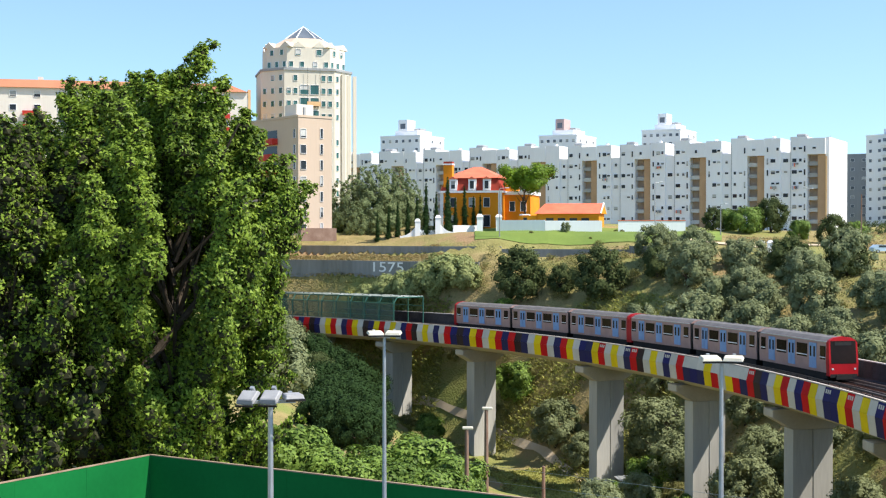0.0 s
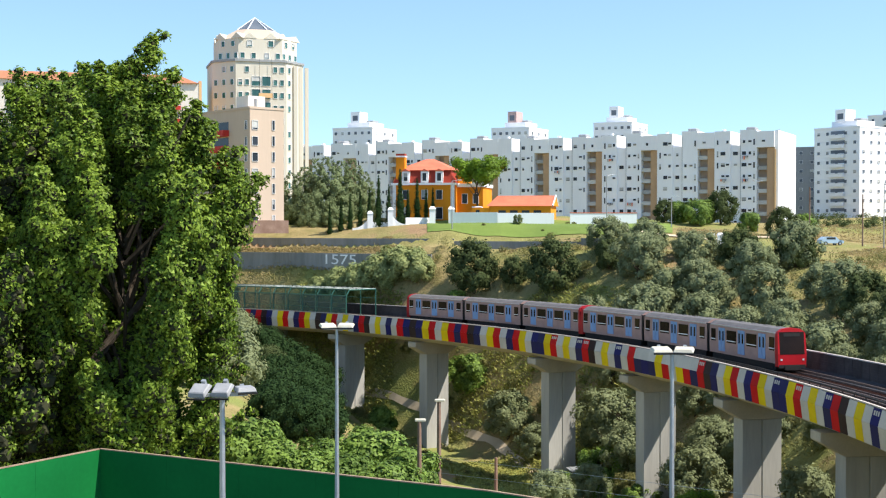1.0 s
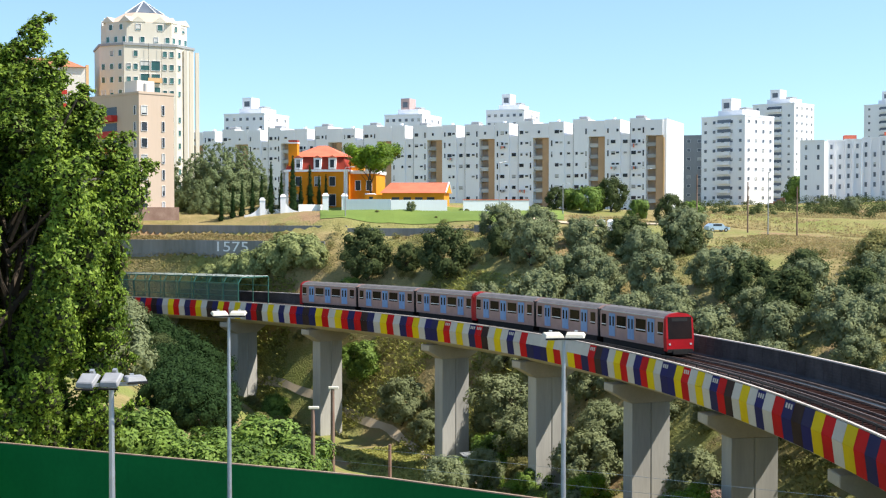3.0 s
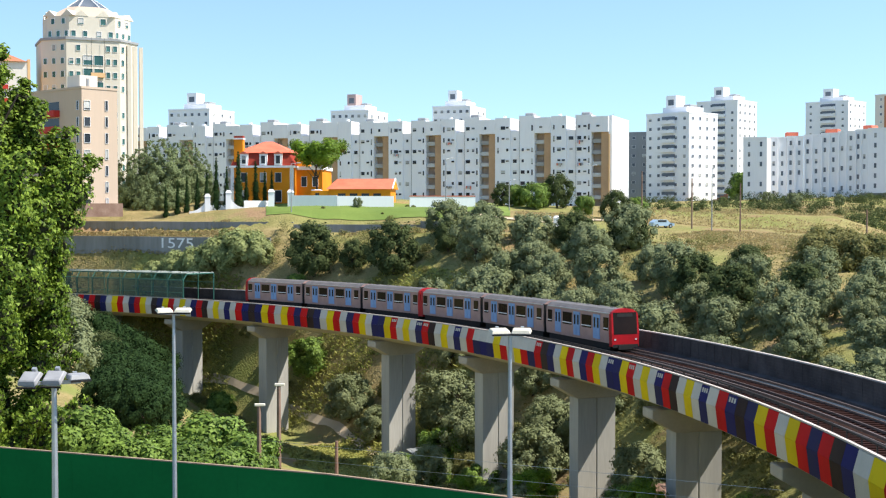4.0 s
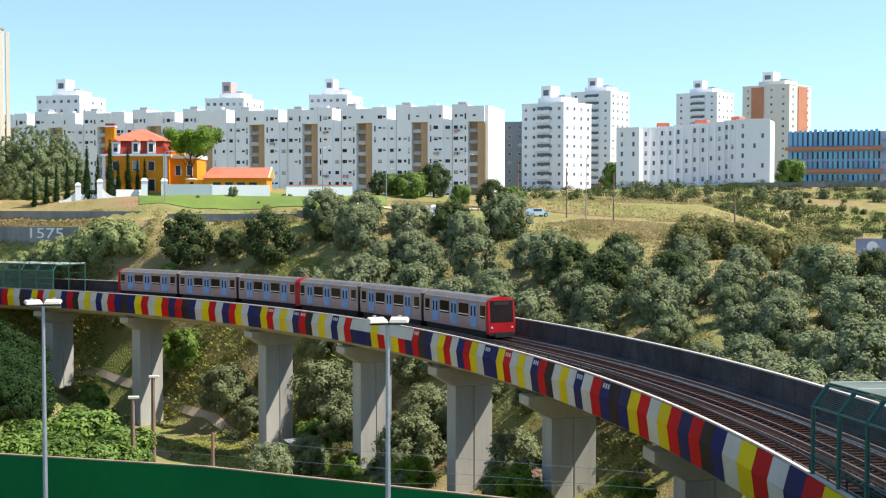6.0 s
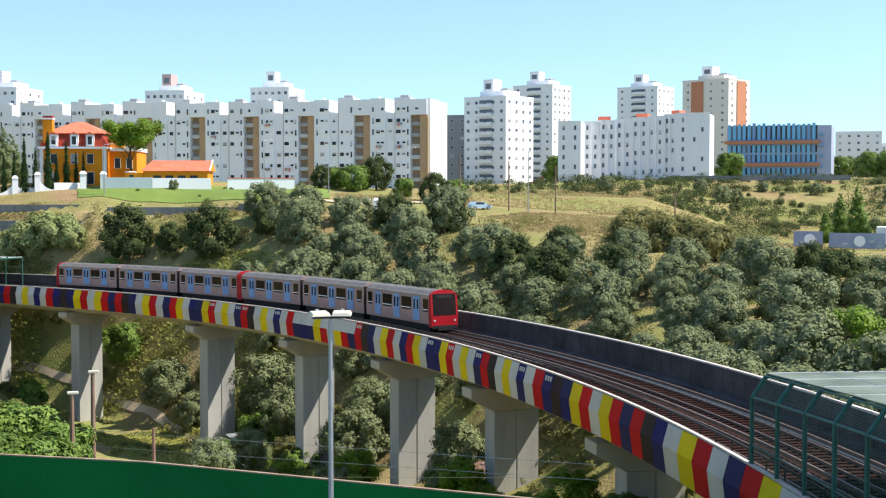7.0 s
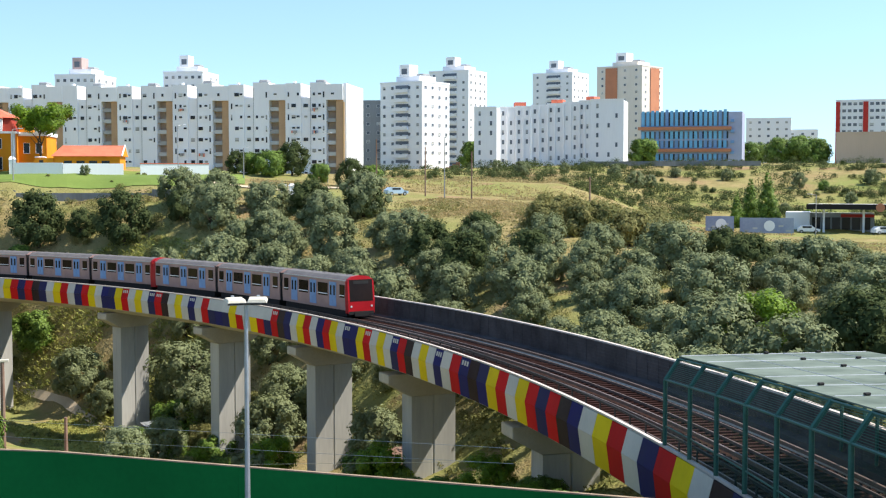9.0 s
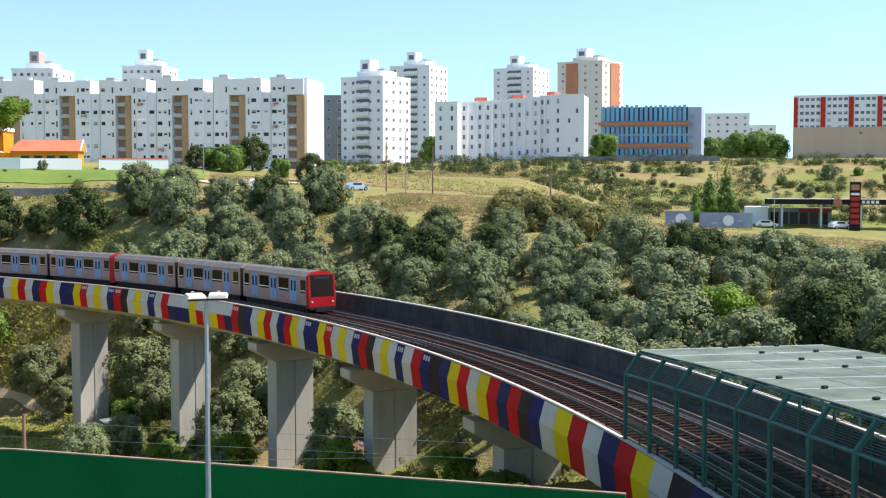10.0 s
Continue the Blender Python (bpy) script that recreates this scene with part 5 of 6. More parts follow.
spots = []
for _ in range(330):
    az = rnd.uniform(1.5, 43)
    dv, dt = float(np.interp(az, AZ, D_VIA)), float(np.interp(az, AZ, D_TOP))
    spots.append((*polar(az, dv + 6 + (dt - dv - 6) * rnd.uniform(0.2, 1.12)), rnd.uniform(0.8, 1.9)))
scrub_cover("hill_scrub", "low brown and green scrub over the hillside", "leaf_scrub", spots, 300, 0.1, 5)
spots = [(*polar(rnd.uniform(17, 44), rnd.uniform(262, 385)), rnd.uniform(0.8, 2.4)) for _ in range(360)]
spots += [(*polar(a, d + rnd.gauss(0, 1.5)), rnd.uniform(1.2, 2.4)) for a in np.arange(22.5, 36, 0.14) for d in (300, 335) if rnd.random() < 0.55]
spots += [(*polar(a, d + 3 * math.sin(a * 2.1 + d) + rnd.gauss(0, 1.2)), rnd.uniform(0.9, 2.2)) for a in np.arange(27, 44, 0.11) for d in (268, 284, 312, 352) if rnd.random() < 0.5]
scrub_cover("far_scrub", "green scrub and hedges beyond the field", "leaf_holm", spots, 260, 0.13, 6)
spots = [(*polar(a, float(np.interp(a, AZ, D_VIA)) + rnd.uniform(-34, 22)), rnd.uniform(0.6, 1.3)) for a in np.arange(-2, 26, 0.25)]
scrub_cover("valley_scrub", "dry and green scrub on the valley floor", "leaf_scrub", spots, 220, 0.11, 7)
# the brown-green thicket along the field's edge
for az in np.arange(25.2, 44, 0.24):
    put(rnd.choice(scrubs), az, float(np.interp(az, AZ, D_TOP)) - rnd.uniform(2, 14), rnd.uniform(1.6, 2.6) if az < 30.5 else rnd.uniform(0.7, 1.1), rnd.uniform(0, 360))
# reeds and weeds above the viaduct's far end
for az, d, k in ((-3.4, 228.5, 0.7), (-2.4, 225.5, 0.9), (-1.6, 223, 1.0), (-0.8, 221, 1.15), (0.0, 219.5, 1.2), (0.7, 218.2, 1.1), (1.2, 217, 0.8)):
    put(reeds[0], az, d, k, az * 60)
# bushes below the court wall
for az, d, k in ((-7.4, 78, 1.0), (-6.6, 74, 1.1), (-5.4, 72, 0.95), (-4.2, 70, 0.85), (-3.2, 74, 0.9), (-2.2, 70, 0.9), (-1.2, 76, 1.1), (-0.3, 68, 0.9), (0.4, 74, 0.9), (1.1, 66, 0.6), (-8.6, 76, 1.0), (-6.0, 80, 0.9), (-9.4, 74, 1.1)):
    put(rnd.choice(bushes), az, d, k, az * 90)
# between and behind the piers
for az, d, k in ((5.0, 186, 1.25), (6.2, 178, 0.9), (9.3, 168, 1.5), (13.2, 140, 1.3), (14.0, 146, 1.2), (17.9, 118, 1.0), (17.2, 110, 0.7), (10.3, 160, 1.2)):
    put(rnd.choice(olives), az, d, k, az * 90)
for az, d, k in ((9.9, 140, 0.6), (18.0, 104, 0.9), (23.6, 79, 0.6), (24.6, 77, 0.6), (13.4, 118, 0.5)):
    put(brights[0], az, d, k, az * 90)
for az, d, k in ((17.5, 109, 1.05), (22.9, 86, 0.75), (23.9, 82, 0.7), (21.6, 90, 0.6), (25.2, 80, 0.7), (16.2, 112, 0.6), (18.9, 104, 0.6), (9.0, 150, 0.7), (12.1, 128, 0.8), (13.2, 126, 0.9), (14.1, 120, 0.6), (10.9, 137, 0.6), (7.6, 158, 0.7), (19.6, 99, 0.5), (20.6, 95, 0.55)):
    put(rnd.choice(bushes + brights), az, d, k, az * 90)
for az, d, k in ((-7.2, 140, 1.3), (8.6, 150, 0.9), (12.5, 126, 0.8), (6.9, 104, 0.75)):
    put(rnd.choice(olives), az, d, k, az * 90)
for _ in range(95):
    az = rnd.uniform(-3.2, 13)
    d = float(np.interp(az, AZ, D_VIA)) + rnd.uniform(-22, 24)
    path = float(np.interp(az, (-3.4, 1.1, 4.5, 6.4, 8.1, 13.0), (222, 204, 187, 169, 155, 122)))
    if abs(d - path) > 4.5 and not (2.0 < az < 9 and d < path) and d < float(np.interp(az, AZ, D_TOP)) - 8:
        put(rnd.choice(scrubs * 3 + bushes[:1]), az, d, rnd.uniform(0.7, 1.7), rnd.uniform(0, 360))
put(brights[0], 34.75, 98, 1.15, 10)
# dense growth just behind the court wall; at the viaduct's far end, dark trees stand in for the hollow's shade
for az in np.arange(9, 27, 0.9):
    put(rnd.choice(bushes + scrubs), az + rnd.uniform(-.3, .3), float(np.interp(az, AZ, D_VIA)) * 0.8, rnd.uniform(0.4, 0.65), az * 70)
for az, d, k in ((-5.6, 200, 1.2), (-4.6, 205, 1.3), (-3.9, 203, 1.2), (-8.8, 150, 1.2), (-9.6, 130, 1.2), (-6.6, 223, 1.2)):
    put(rnd.choice(holms), az, d, k, az * 70)
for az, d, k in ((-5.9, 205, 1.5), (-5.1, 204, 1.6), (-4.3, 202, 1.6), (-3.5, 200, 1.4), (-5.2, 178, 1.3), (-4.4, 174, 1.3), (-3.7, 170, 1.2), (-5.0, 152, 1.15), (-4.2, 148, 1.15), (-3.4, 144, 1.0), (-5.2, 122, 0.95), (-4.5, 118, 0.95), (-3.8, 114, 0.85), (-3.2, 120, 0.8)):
    put(shade_fillers[0], az, d, k, az * 70)
# planting round the villa
for az, s in ((-2.9, 0.75), (-2.4, 0.8), (-2.0, 0.85), (-1.55, 0.9), (-1.15, 1.0), (-0.75, 1.25), (-0.3, 1.0), (0.2, 1.35), (0.55, 0.85), (0.95, 1.1), (1.35, 0.85), (1.65, 0.85)):
    put(cypress[0], az, 240 if az < 0.4 else 243.5, s, az * 77)
for az, d, k in ((-4.6, 262, 0.85), (-4.0, 258, 0.95), (-3.5, 262, 1.05), (-3.0, 256, 1.1), (-2.4, 260, 1.0), (-1.9, 262, 1.0), (-1.4, 266, 0.8), (-3.8, 250, 0.55), (-2.9, 250, 0.5), (-6.1, 226, 0.5), (-5.3, 232, 0.4)):
    put(rnd.choice(casuarina), az, d, k, az * 50)
put(pines[0], 3.65, 243, 1.2, 20)
for az, d, k in ((12.4, 250, 1.1), (13.2, 246, 1.3), (14.2, 250, 1.2), (15.4, 240, 1.0), (16.8, 232, 1.0), (17.6, 236, 1.1), (11.8, 248, 0.8)):
    put(rnd.choice(holms + bushes), az, d, k, az * 50)
for az, d, k in ((22.2, 430, 1.6), (22.8, 440, 1.5), (29.6, 400, 1.4), (35.4, 440, 1.5), (36.2, 440, 1.6), (36.9, 430, 1.4), (34.2, 450, 1.3)):
    put(rnd.choice(bushes), az, d, k * 1.6, az * 50)
for az, d, k in ((33.6, 256, 0.75), (34.2, 262, 1.0), (34.9, 258, 1.15)):
    put(poplars[0], az, d, k, az * 50)
for az, d, k in ((24.3, 300, 1.0), (26.2, 316, 0.7), (28.4, 322, 0.9), (29.3, 308, 1.1), (29.9, 312, 0.9), (33.2, 330, 0.8), (36.2, 320, 1.0), (37.2, 318, 0.9), (38.3, 300, 0.7), (39.1, 326, 1.0), (40.3, 332, 0.8), (35.6, 286, 0.6), (36.6, 284, 0.5), (31.0, 334, 0.7), (23.2, 330, 0.8), (41.6, 318, 0.9)):
    put(rnd.choice(olives + bushes), az, d, k * 0.7, az * 50)
# the tall leafy tree by the court
def big_tree(az, d, H, R, seed, count, skirt, sprays=125):
    """A tall broad crown made of many upright pointed sprays of leaves, with deep gaps between them."""
    rnd = random.Random(seed)
    x, y = polar(az, d)
    t = thing("poplar_tree", "tall leafy green tree behind the court wall", "tree", "tall trees behind the court wall", m=pose(x, y, land_z(x, y)))
    blobs = []
    for i in range(sprays):
        f = (i + rnd.random()) / sprays
        rad = R * float(np.interp(f, (0, 0.25, 0.42, 0.55, 0.7, 0.8, 0.92, 1.0), (skirt, skirt + 0.1, 0.95, 1.0, 0.95, 0.78, 0.48, 0.0)))
        a, k = i * 2.4 + rnd.uniform(-.4, .4), rnd.uniform(0.08, 1.0) ** 0.5
        x, y, z = math.cos(a) * rad * k * 0.84, math.sin(a) * rad * k * 0.84, f * H * 0.84
        n = rnd.randrange(6, 12)
        big, lean = rnd.uniform(0.75, 1.1), rnd.uniform(0.05, 0.3)
        for j in range(n):
            r = big * rnd.uniform(0.75, 1.0) * (1.05 - 0.8 * j / n)
            blobs.append((x + rnd.gauss(0, .3), y + rnd.gauss(0, .3), z, r))
            for _ in range(2):               # side tufts that break the outline
                b, q = rnd.uniform(0, 6.28), r * rnd.uniform(0.3, 0.5)
                blobs.append((x + math.cos(b) * r * 1.1, y + math.sin(b) * r * 1.1, z + rnd.uniform(-.2, .6) * r, q))
            x, y, z = x + math.cos(a) * lean, y + math.sin(a) * lean, z + r * rnd.uniform(0.5, 0.75)
            if z > H:
                break
    part("trunk", trunk_mesh(rnd, H * 0.6, 0.42, 26, R * 0.6), None, t)
    # sparser leaves low down bare the core that is darkened for shade
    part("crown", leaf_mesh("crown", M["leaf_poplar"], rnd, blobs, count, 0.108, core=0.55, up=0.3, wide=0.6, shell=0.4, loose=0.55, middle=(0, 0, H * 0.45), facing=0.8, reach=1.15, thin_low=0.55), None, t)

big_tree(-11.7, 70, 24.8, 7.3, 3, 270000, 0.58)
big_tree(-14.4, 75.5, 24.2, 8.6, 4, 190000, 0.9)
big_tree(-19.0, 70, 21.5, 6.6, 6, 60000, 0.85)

# tufts of dry grass on the slopes and the field
def grass(name, label, mat, count, az0, az1, k0, k1, hmin, hmax, seed):
    rnd = random.Random(seed)
    verts, faces = [], []
    for _ in range(count):
        az = rnd.uniform(az0, az1)
        dv, dt = float(np.interp(az, AZ, D_VIA)), float(np.interp(az, AZ, D_TOP))
        x, y = polar(az, dv + 6 + (dt - dv - 6) * rnd.uniform(k0, k1))
        if noise.noise((x * 0.05, y * 0.05, 5.0)) < -0.15 or (1.2 < az < 12.4 and math.hypot(x, y) > 220):
            continue
        z = land_z(x, y)
        for _ in range(3):
            a, h = rnd.uniform(0, 6.28), rnd.uniform(hmin, hmax)
            px, py = x + rnd.gauss(0, .25), y + rnd.gauss(0, .25)
            ux, uy = math.cos(a) * h * 0.2, math.sin(a) * h * 0.2
            i = len(verts)
            lx, ly = rnd.gauss(0, h * .8), rnd.gauss(0, h * .8)
            verts += [(px - ux, py - uy, z - 0.05), (px + ux, py + uy, z - 0.05), (px + ux * 1.5 + lx, py + uy * 1.5 + ly, z + h * 0.8), (px - ux * 1.4 + lx, py - uy * 1.4 + ly, z + h * rnd.uniform(.4, .8))]
            faces.append((i, i + 1, i + 2, i + 3))
    me = bpy.data.meshes.new(name)
    me.from_pydata(verts, [], faces)
    me.materials.append(M[mat])
    tagged(new(name, me), label, "grass", kind="stuff")

grass("dry_grass", "dry straw-coloured grass on the plateau and field", "dry_grass", 26000, -8, 42, 0.95, 1.45, 0.12, 0.34, 1)
grass("weeds", "green and brown weeds on the hillside", "leaf_scrub", 24000, -8, 42, -0.35, 1.0, 0.12, 0.3, 2)
grass("valley_grass", "yellow-green grass on the valley slope", "meadow", 30000, -4, 11, -0.9, 0.75, 0.2, 0.5, 4)
grass("field_grass", "pale dry grass of the open field", "dry_grass", 16000, 17, 36, 1.0, 2.2, 0.14, 0.36, 3)

# lawn before the villa
def lawn():
    bm = bmesh.new()
    grid = []
    for az in np.arange(1.4, 12.3, 0.25):
        d0 = float(np.interp(az, (1.3, 3.5, 7.3, 10.5, 12.0), (227.5, 226.3, 224.2, 221.4, 226)))
        grid.append([bm.verts.new((*polar(az, d), land_z(*polar(az, d)) + 0.12)) for d in np.linspace(d0, 244, 24)])
    for a, b in zip(grid, grid[1:]):
        for i in range(len(a) - 1):
            bm.faces.new((a[i], a[i + 1], b[i + 1], b[i]))
    tagged(part("lawn", bm, M["lawn"]), "bright green mown lawn before the villa", "lawn", kind="structure")

lawn()

def ribbon(name, label, pts, width, end, mat, lift=0.2):
    """A path laid on the ground along plan points (bearing, distance)."""
    bm = bmesh.new()
    fine = []
    P = [Vector(polar(a, d)) for a, d in pts]
    for p, q in zip(P, P[1:]):
        n = max(2, int((q - p).length / 1.2))
        fine += [p.lerp(q, i / n) for i in range(n)]
    fine.append(P[-1])
    rows = []
    for i, p in enumerate(fine):
        t = (fine[min(i + 1, len(fine) - 1)] - fine[max(i - 1, 0)]).normalized()
        s = Vector((-t.y, t.x)) * (width + (end - width) * i / len(fine)) * (0.4 + 0.2 * noise.noise((i * 0.3, 0, 0)))
        rows.append([bm.verts.new((*v, land_z(*v) + lift)) for v in (p - s, p, p + s)])
    for a, b in zip(rows, rows[1:]):
        for j in range(2):
            bm.faces.new((a[j], b[j], b[j + 1], a[j + 1]))
    bmesh.ops.recalc_face_normals(bm, faces=bm.faces[:])
    tagged(part(name, bm, M[mat]), label, "path", kind="structure")

ribbon("path_dirt", "trodden pale dirt path winding down the valley", [(-3.4, 222.5), (-0.9, 212.5), (1.08, 204.3), (2.8, 196.5), (4.45, 187), (5.7, 178), (6.36, 169.5), (8.1, 154.7), (10.2, 142.5), (11.8, 132), (13.0, 122)], 0.4, 2.2, "dirt")
ribbon("path_clearing", "bare trodden earth beside the piers", [(3.4, 128), (5.2, 132), (7.6, 130), (9.6, 122), (11.4, 112)], 2.5, 6.0, "dirt")
ribbon("path_road", "pale road along the plateau's edge", [(9.5, 226), (12, 222), (14, 220), (16.5, 226), (18, 240)], 2.6, 2.6, "dirt")

# ================= cages over the track =================
def boxed(a, b, za, zb, ta, tb):
    """A thin upright sheet along the near parapet between two frames."""
    bm = bmesh.new()
    rings = [[bm.verts.new(via(s, q, z)) for q, z in ((-0.14, lo), (-0.14, hi), (-0.1, hi), (-0.1, lo))] for s, lo, hi in ((a + 0.1, za, ta), (b - 0.1, zb, tb))]
    for i in range(4):
        bm.faces.new((rings[0][i], rings[0][(i + 1) % 4], rings[1][(i + 1) % 4], rings[1][i]))
    bm.faces.new(rings[0][::-1])
    bm.faces.new(rings[1])
    bmesh.ops.recalc_face_normals(bm, faces=bm.faces[:])
    return bm

def build_cage(s_list, label, mesh, climb=0.0, wide=0.9):
    """Green steel frames over the track with mesh walls, a slanted shoulder and a mesh roof."""
    c = thing("mesh_canopy", label, "canopy")
    H1, H2, SQ, FQ = 2.86, 3.75, 0.5, FAR_Q + wide
    up = {s: climb * (s_list[0] - s) for s in s_list}
    for s in s_list:
        bm = bmesh.new()
        sect = [(-0.12, -0.1), (-0.12, H1 + up[s]), (SQ, H2 + up[s]), (FQ, H2 + up[s]), (FQ, FAR_Z - 0.8 if wide > 0 else DECK + 0.36)]
        for (q0, z0), (q1, z1) in zip(sect, sect[1:]):
            tube(bm, via(s, q0, z0), via(s, q1, z1), 0.1, 0.1, 6)
        if wide > 0:
            tube(bm, via(s, FAR_Q - 0.2, FAR_Z - 1.6), via(s, FAR_Q - 0.2, H2 + up[s]), 0.085, 0.085, 6)
        part("frame", bm, M["green_steel"], c)
    for a, b in zip(s_list, s_list[1:]):
        for q, z in ((-0.12, H1), (SQ, H2), (-0.12, 0.85), (min(FAR_Q - 0.2, FQ), 2.3)):
            k = 0.0 if z == 0.85 else 1.0
            part("beam", tube(bmesh.new(), via(a, q, z + up[a] * k), via(b, q, z + up[b] * k), 0.055 if k else 0.035, None, 6), M["green_steel"], c)
        bm = bmesh.new()
        top = [(SQ, 0.09), (FQ + 0.1, 0.09), (FQ + 0.1, 0.14), (SQ, 0.14)]
        rings = [[bm.verts.new(via(s + e, q, H2 + up[s] + z)) for q, z in top] for s, e in ((a, -0.01 if a > b else 0.01), (b, 0.01 if a > b else -0.01))]
        for i in range(4):
            bm.faces.new((rings[0][i], rings[0][(i + 1) % 4], rings[1][(i + 1) % 4], rings[1][i]))
        bm.faces.new(rings[0][::-1])
        bm.faces.new(rings[1])
        bmesh.ops.recalc_face_normals(bm, faces=bm.faces[:])
        part("roof_sheet", bm, M["mesh_roof"], c, "grey-green mesh roof sheet")
        for q in (2.9, 5.3, 7.6)[:3 if wide > 0 else 2]:
            part("roof_seam", tube(bmesh.new(), via(a, q, H2 + up[a] + 0.145), via(b, q, H2 + up[b] + 0.145), 0.016, None, 5), M["galv"], c)
        part("roof_seam", tube(bmesh.new(), via(a, SQ + 0.1, H2 + up[a] + 0.145), via(a, FQ, H2 + up[a] + 0.145), 0.02, None, 5), M["galv"], c)
        part("mesh_panel", boxed(a, b, 0.02, 0.02, H1 + up[a], H1 + up[b]), M[mesh], c)
        # fine wires of the shoulder
        for k in range(1, 13):
            f = k / 13
            q, z = -0.12 + (SQ + 0.12) * f, H1 + (H2 - H1) * f
            part("wire", tube(bmesh.new(), via(a, q, z + up[a]), via(b, q, z + up[b]), 0.012, None, 3), M["green_steel"], c)
    for i, s in enumerate([v for v in s_list[:-1] for _ in range(2)]):
        p = via(s, 1.2 + (FQ - 2.6) * ((s * 7 + i * 0.37) % 1), H2 + up[s] + 0.15)
        part("roof_clip", bevelled(boxes((-0.11, 0.11, -0.07, 0.07, 0, 0.09)), 0.02), M["underframe"], c, m=Matrix.Translation(p))
    return c

build_cage([10.5 - 3.1 * i for i in range(18)], "dark green steel mesh canopy over the near track end", "mesh_open", 0.042)
build_cage([177.6 + 4.0 * i for i in range(12)], "green mesh canopy over the far track end", "mesh_side", wide=-2.6)

# ================= small things of the plateau =================
def street_lamp(az, d, h, arms=1):
    x, y = polar(az, d)
    z = land_z(x, y)
    p = thing("street_lamp", "tall thin grey street lamp post", "street lamp", "lamps along the road", m=pose(x, y, z, 0, 0, az * 3))
    part("post", tube(bmesh.new(), (0, 0, -0.2), (0, 0, h), 0.1, 0.06), M["lamp_grey"], p)
    for sgn in ((-1, 1) if arms == 2 else (1,)):
        part("arm", tube(bmesh.new(), (0, 0, h), (sgn * 1.0, 0, h + 0.15), 0.04), M["galv"], p)
        part("lamp", bevelled(boxes((sgn * 1.3 - 0.4, sgn * 1.3 + 0.4, -0.15, 0.15, h + 0.1, h + 0.25)), 0.03), M["galv"], p)

for az, d, h, n in ((15.75, 240, 9.0, 2), (9.3, 232, 9.0, 1), (12.1, 236, 5.5, 1), (2.5, 228, 8.5, 1), (20.9, 216, 10.0, 1), (36.9, 236, 7.0, 1)):
    street_lamp(az, d, h, n)

def timber_pole(az, d, h, label, head):
    x, y = polar(az, d)
    p = thing("utility_pole", label, "pole", "poles behind the court", m=pose(x, y, land_z(x, y)))
    part("post", tube(bmesh.new(), (0, 0, -0.3), (0, 0, h), 0.14, 0.11), M["tin"], p)
    if head:
        part("lamp", bevelled(boxes((-0.25, 0.35, -0.12, 0.12, h + 0.01, h + 0.16)), 0.03), M["lamp_body"], p)

for az, d, h in ((17.9, 226, 9.0), (20.05, 222, 8.5), (22.1, 214, 8.0), (27.3, 192, 6.5)):
    timber_pole(az, d, h, "thin dark pole standing in the dry field", False)
timber_pole(1.05, 72, 5.0, "old grey post with a small lamp", True)
timber_pole(1.92, 75, 6.0, "old rusty wooden utility pole", True)
timber_pole(4.45, 92, 3.0, "short dark wooden post", False)

def gate_posts(az, d, gap, k):
    for s in (-0.5, 0.5):
        x, y = polar(az + s * gap, d)
        g = thing("gate_post", "small white rendered gate post", "post", "white gate posts", m=pose(x, y, land_z(x, y)))
        g.scale = (k, k, k)
        part("shaft", boxes((-0.4, 0.4, -0.4, 0.4, -0.2, 2.0)), M["white_paint"], g)
        part("cap", prism(bmesh.new(), [(-0.5, -0.5), (0.5, -0.5), (0.5, 0.5), (-0.5, 0.5)], 2.01, 2.4, top=0.5), M["white_paint"], g)

gate_posts(14.0, 214, 0.35, 1.0)
gate_posts(2.05, 240, 0.84, 1.35)

def swept_wall(az0, az1, d, h0, h1, label):
    """A white entrance wall whose top sweeps down in a curve to one end."""
    p, q = Vector(polar(az0, d)), Vector(polar(az1, d))
    L = (q - p).length
    w = thing("entrance_wall", label, "wall", "white entrance walls", m=pose(p.x, p.y, land_z(*p) - 0.3, 0, 0, math.degrees(math.atan2((q - p).y, (q - p).x))))
    bm = bmesh.new()
    n = 14
    rows = []
    for i in range(n + 1):
        x = L * i / n
        z = h0 + (h1 - h0) * (i / n) ** 2.2
        rows.append([bm.verts.new((x, y, zz)) for y, zz in ((-0.2, 0), (0.2, 0), (0.2, z), (-0.2, z))])
    for a, b in zip(rows, rows[1:]):
        for j in range(4):
            bm.faces.new((a[j], a[(j + 1) % 4], b[(j + 1) % 4], b[j]))
    bm.faces.new(rows[0][::-1])
    bm.faces.new(rows[-1])
    bmesh.ops.recalc_face_normals(bm, faces=bm.faces[:])
    part("body", bm, M["white_paint"], w)
    part("pier", boxes((L - 0.5, L + 0.5, -0.45, 0.45, 0, h1 + 0.5)), M["white_paint"], w)
    part("pier_cap", prism(bmesh.new(), [(L - 0.6, -0.55), (L + 0.6, -0.55), (L + 0.6, 0.55), (L - 0.6, 0.55)], h1 + 0.51, h1 + 1.0, top=0.4), M["white_paint"], w)

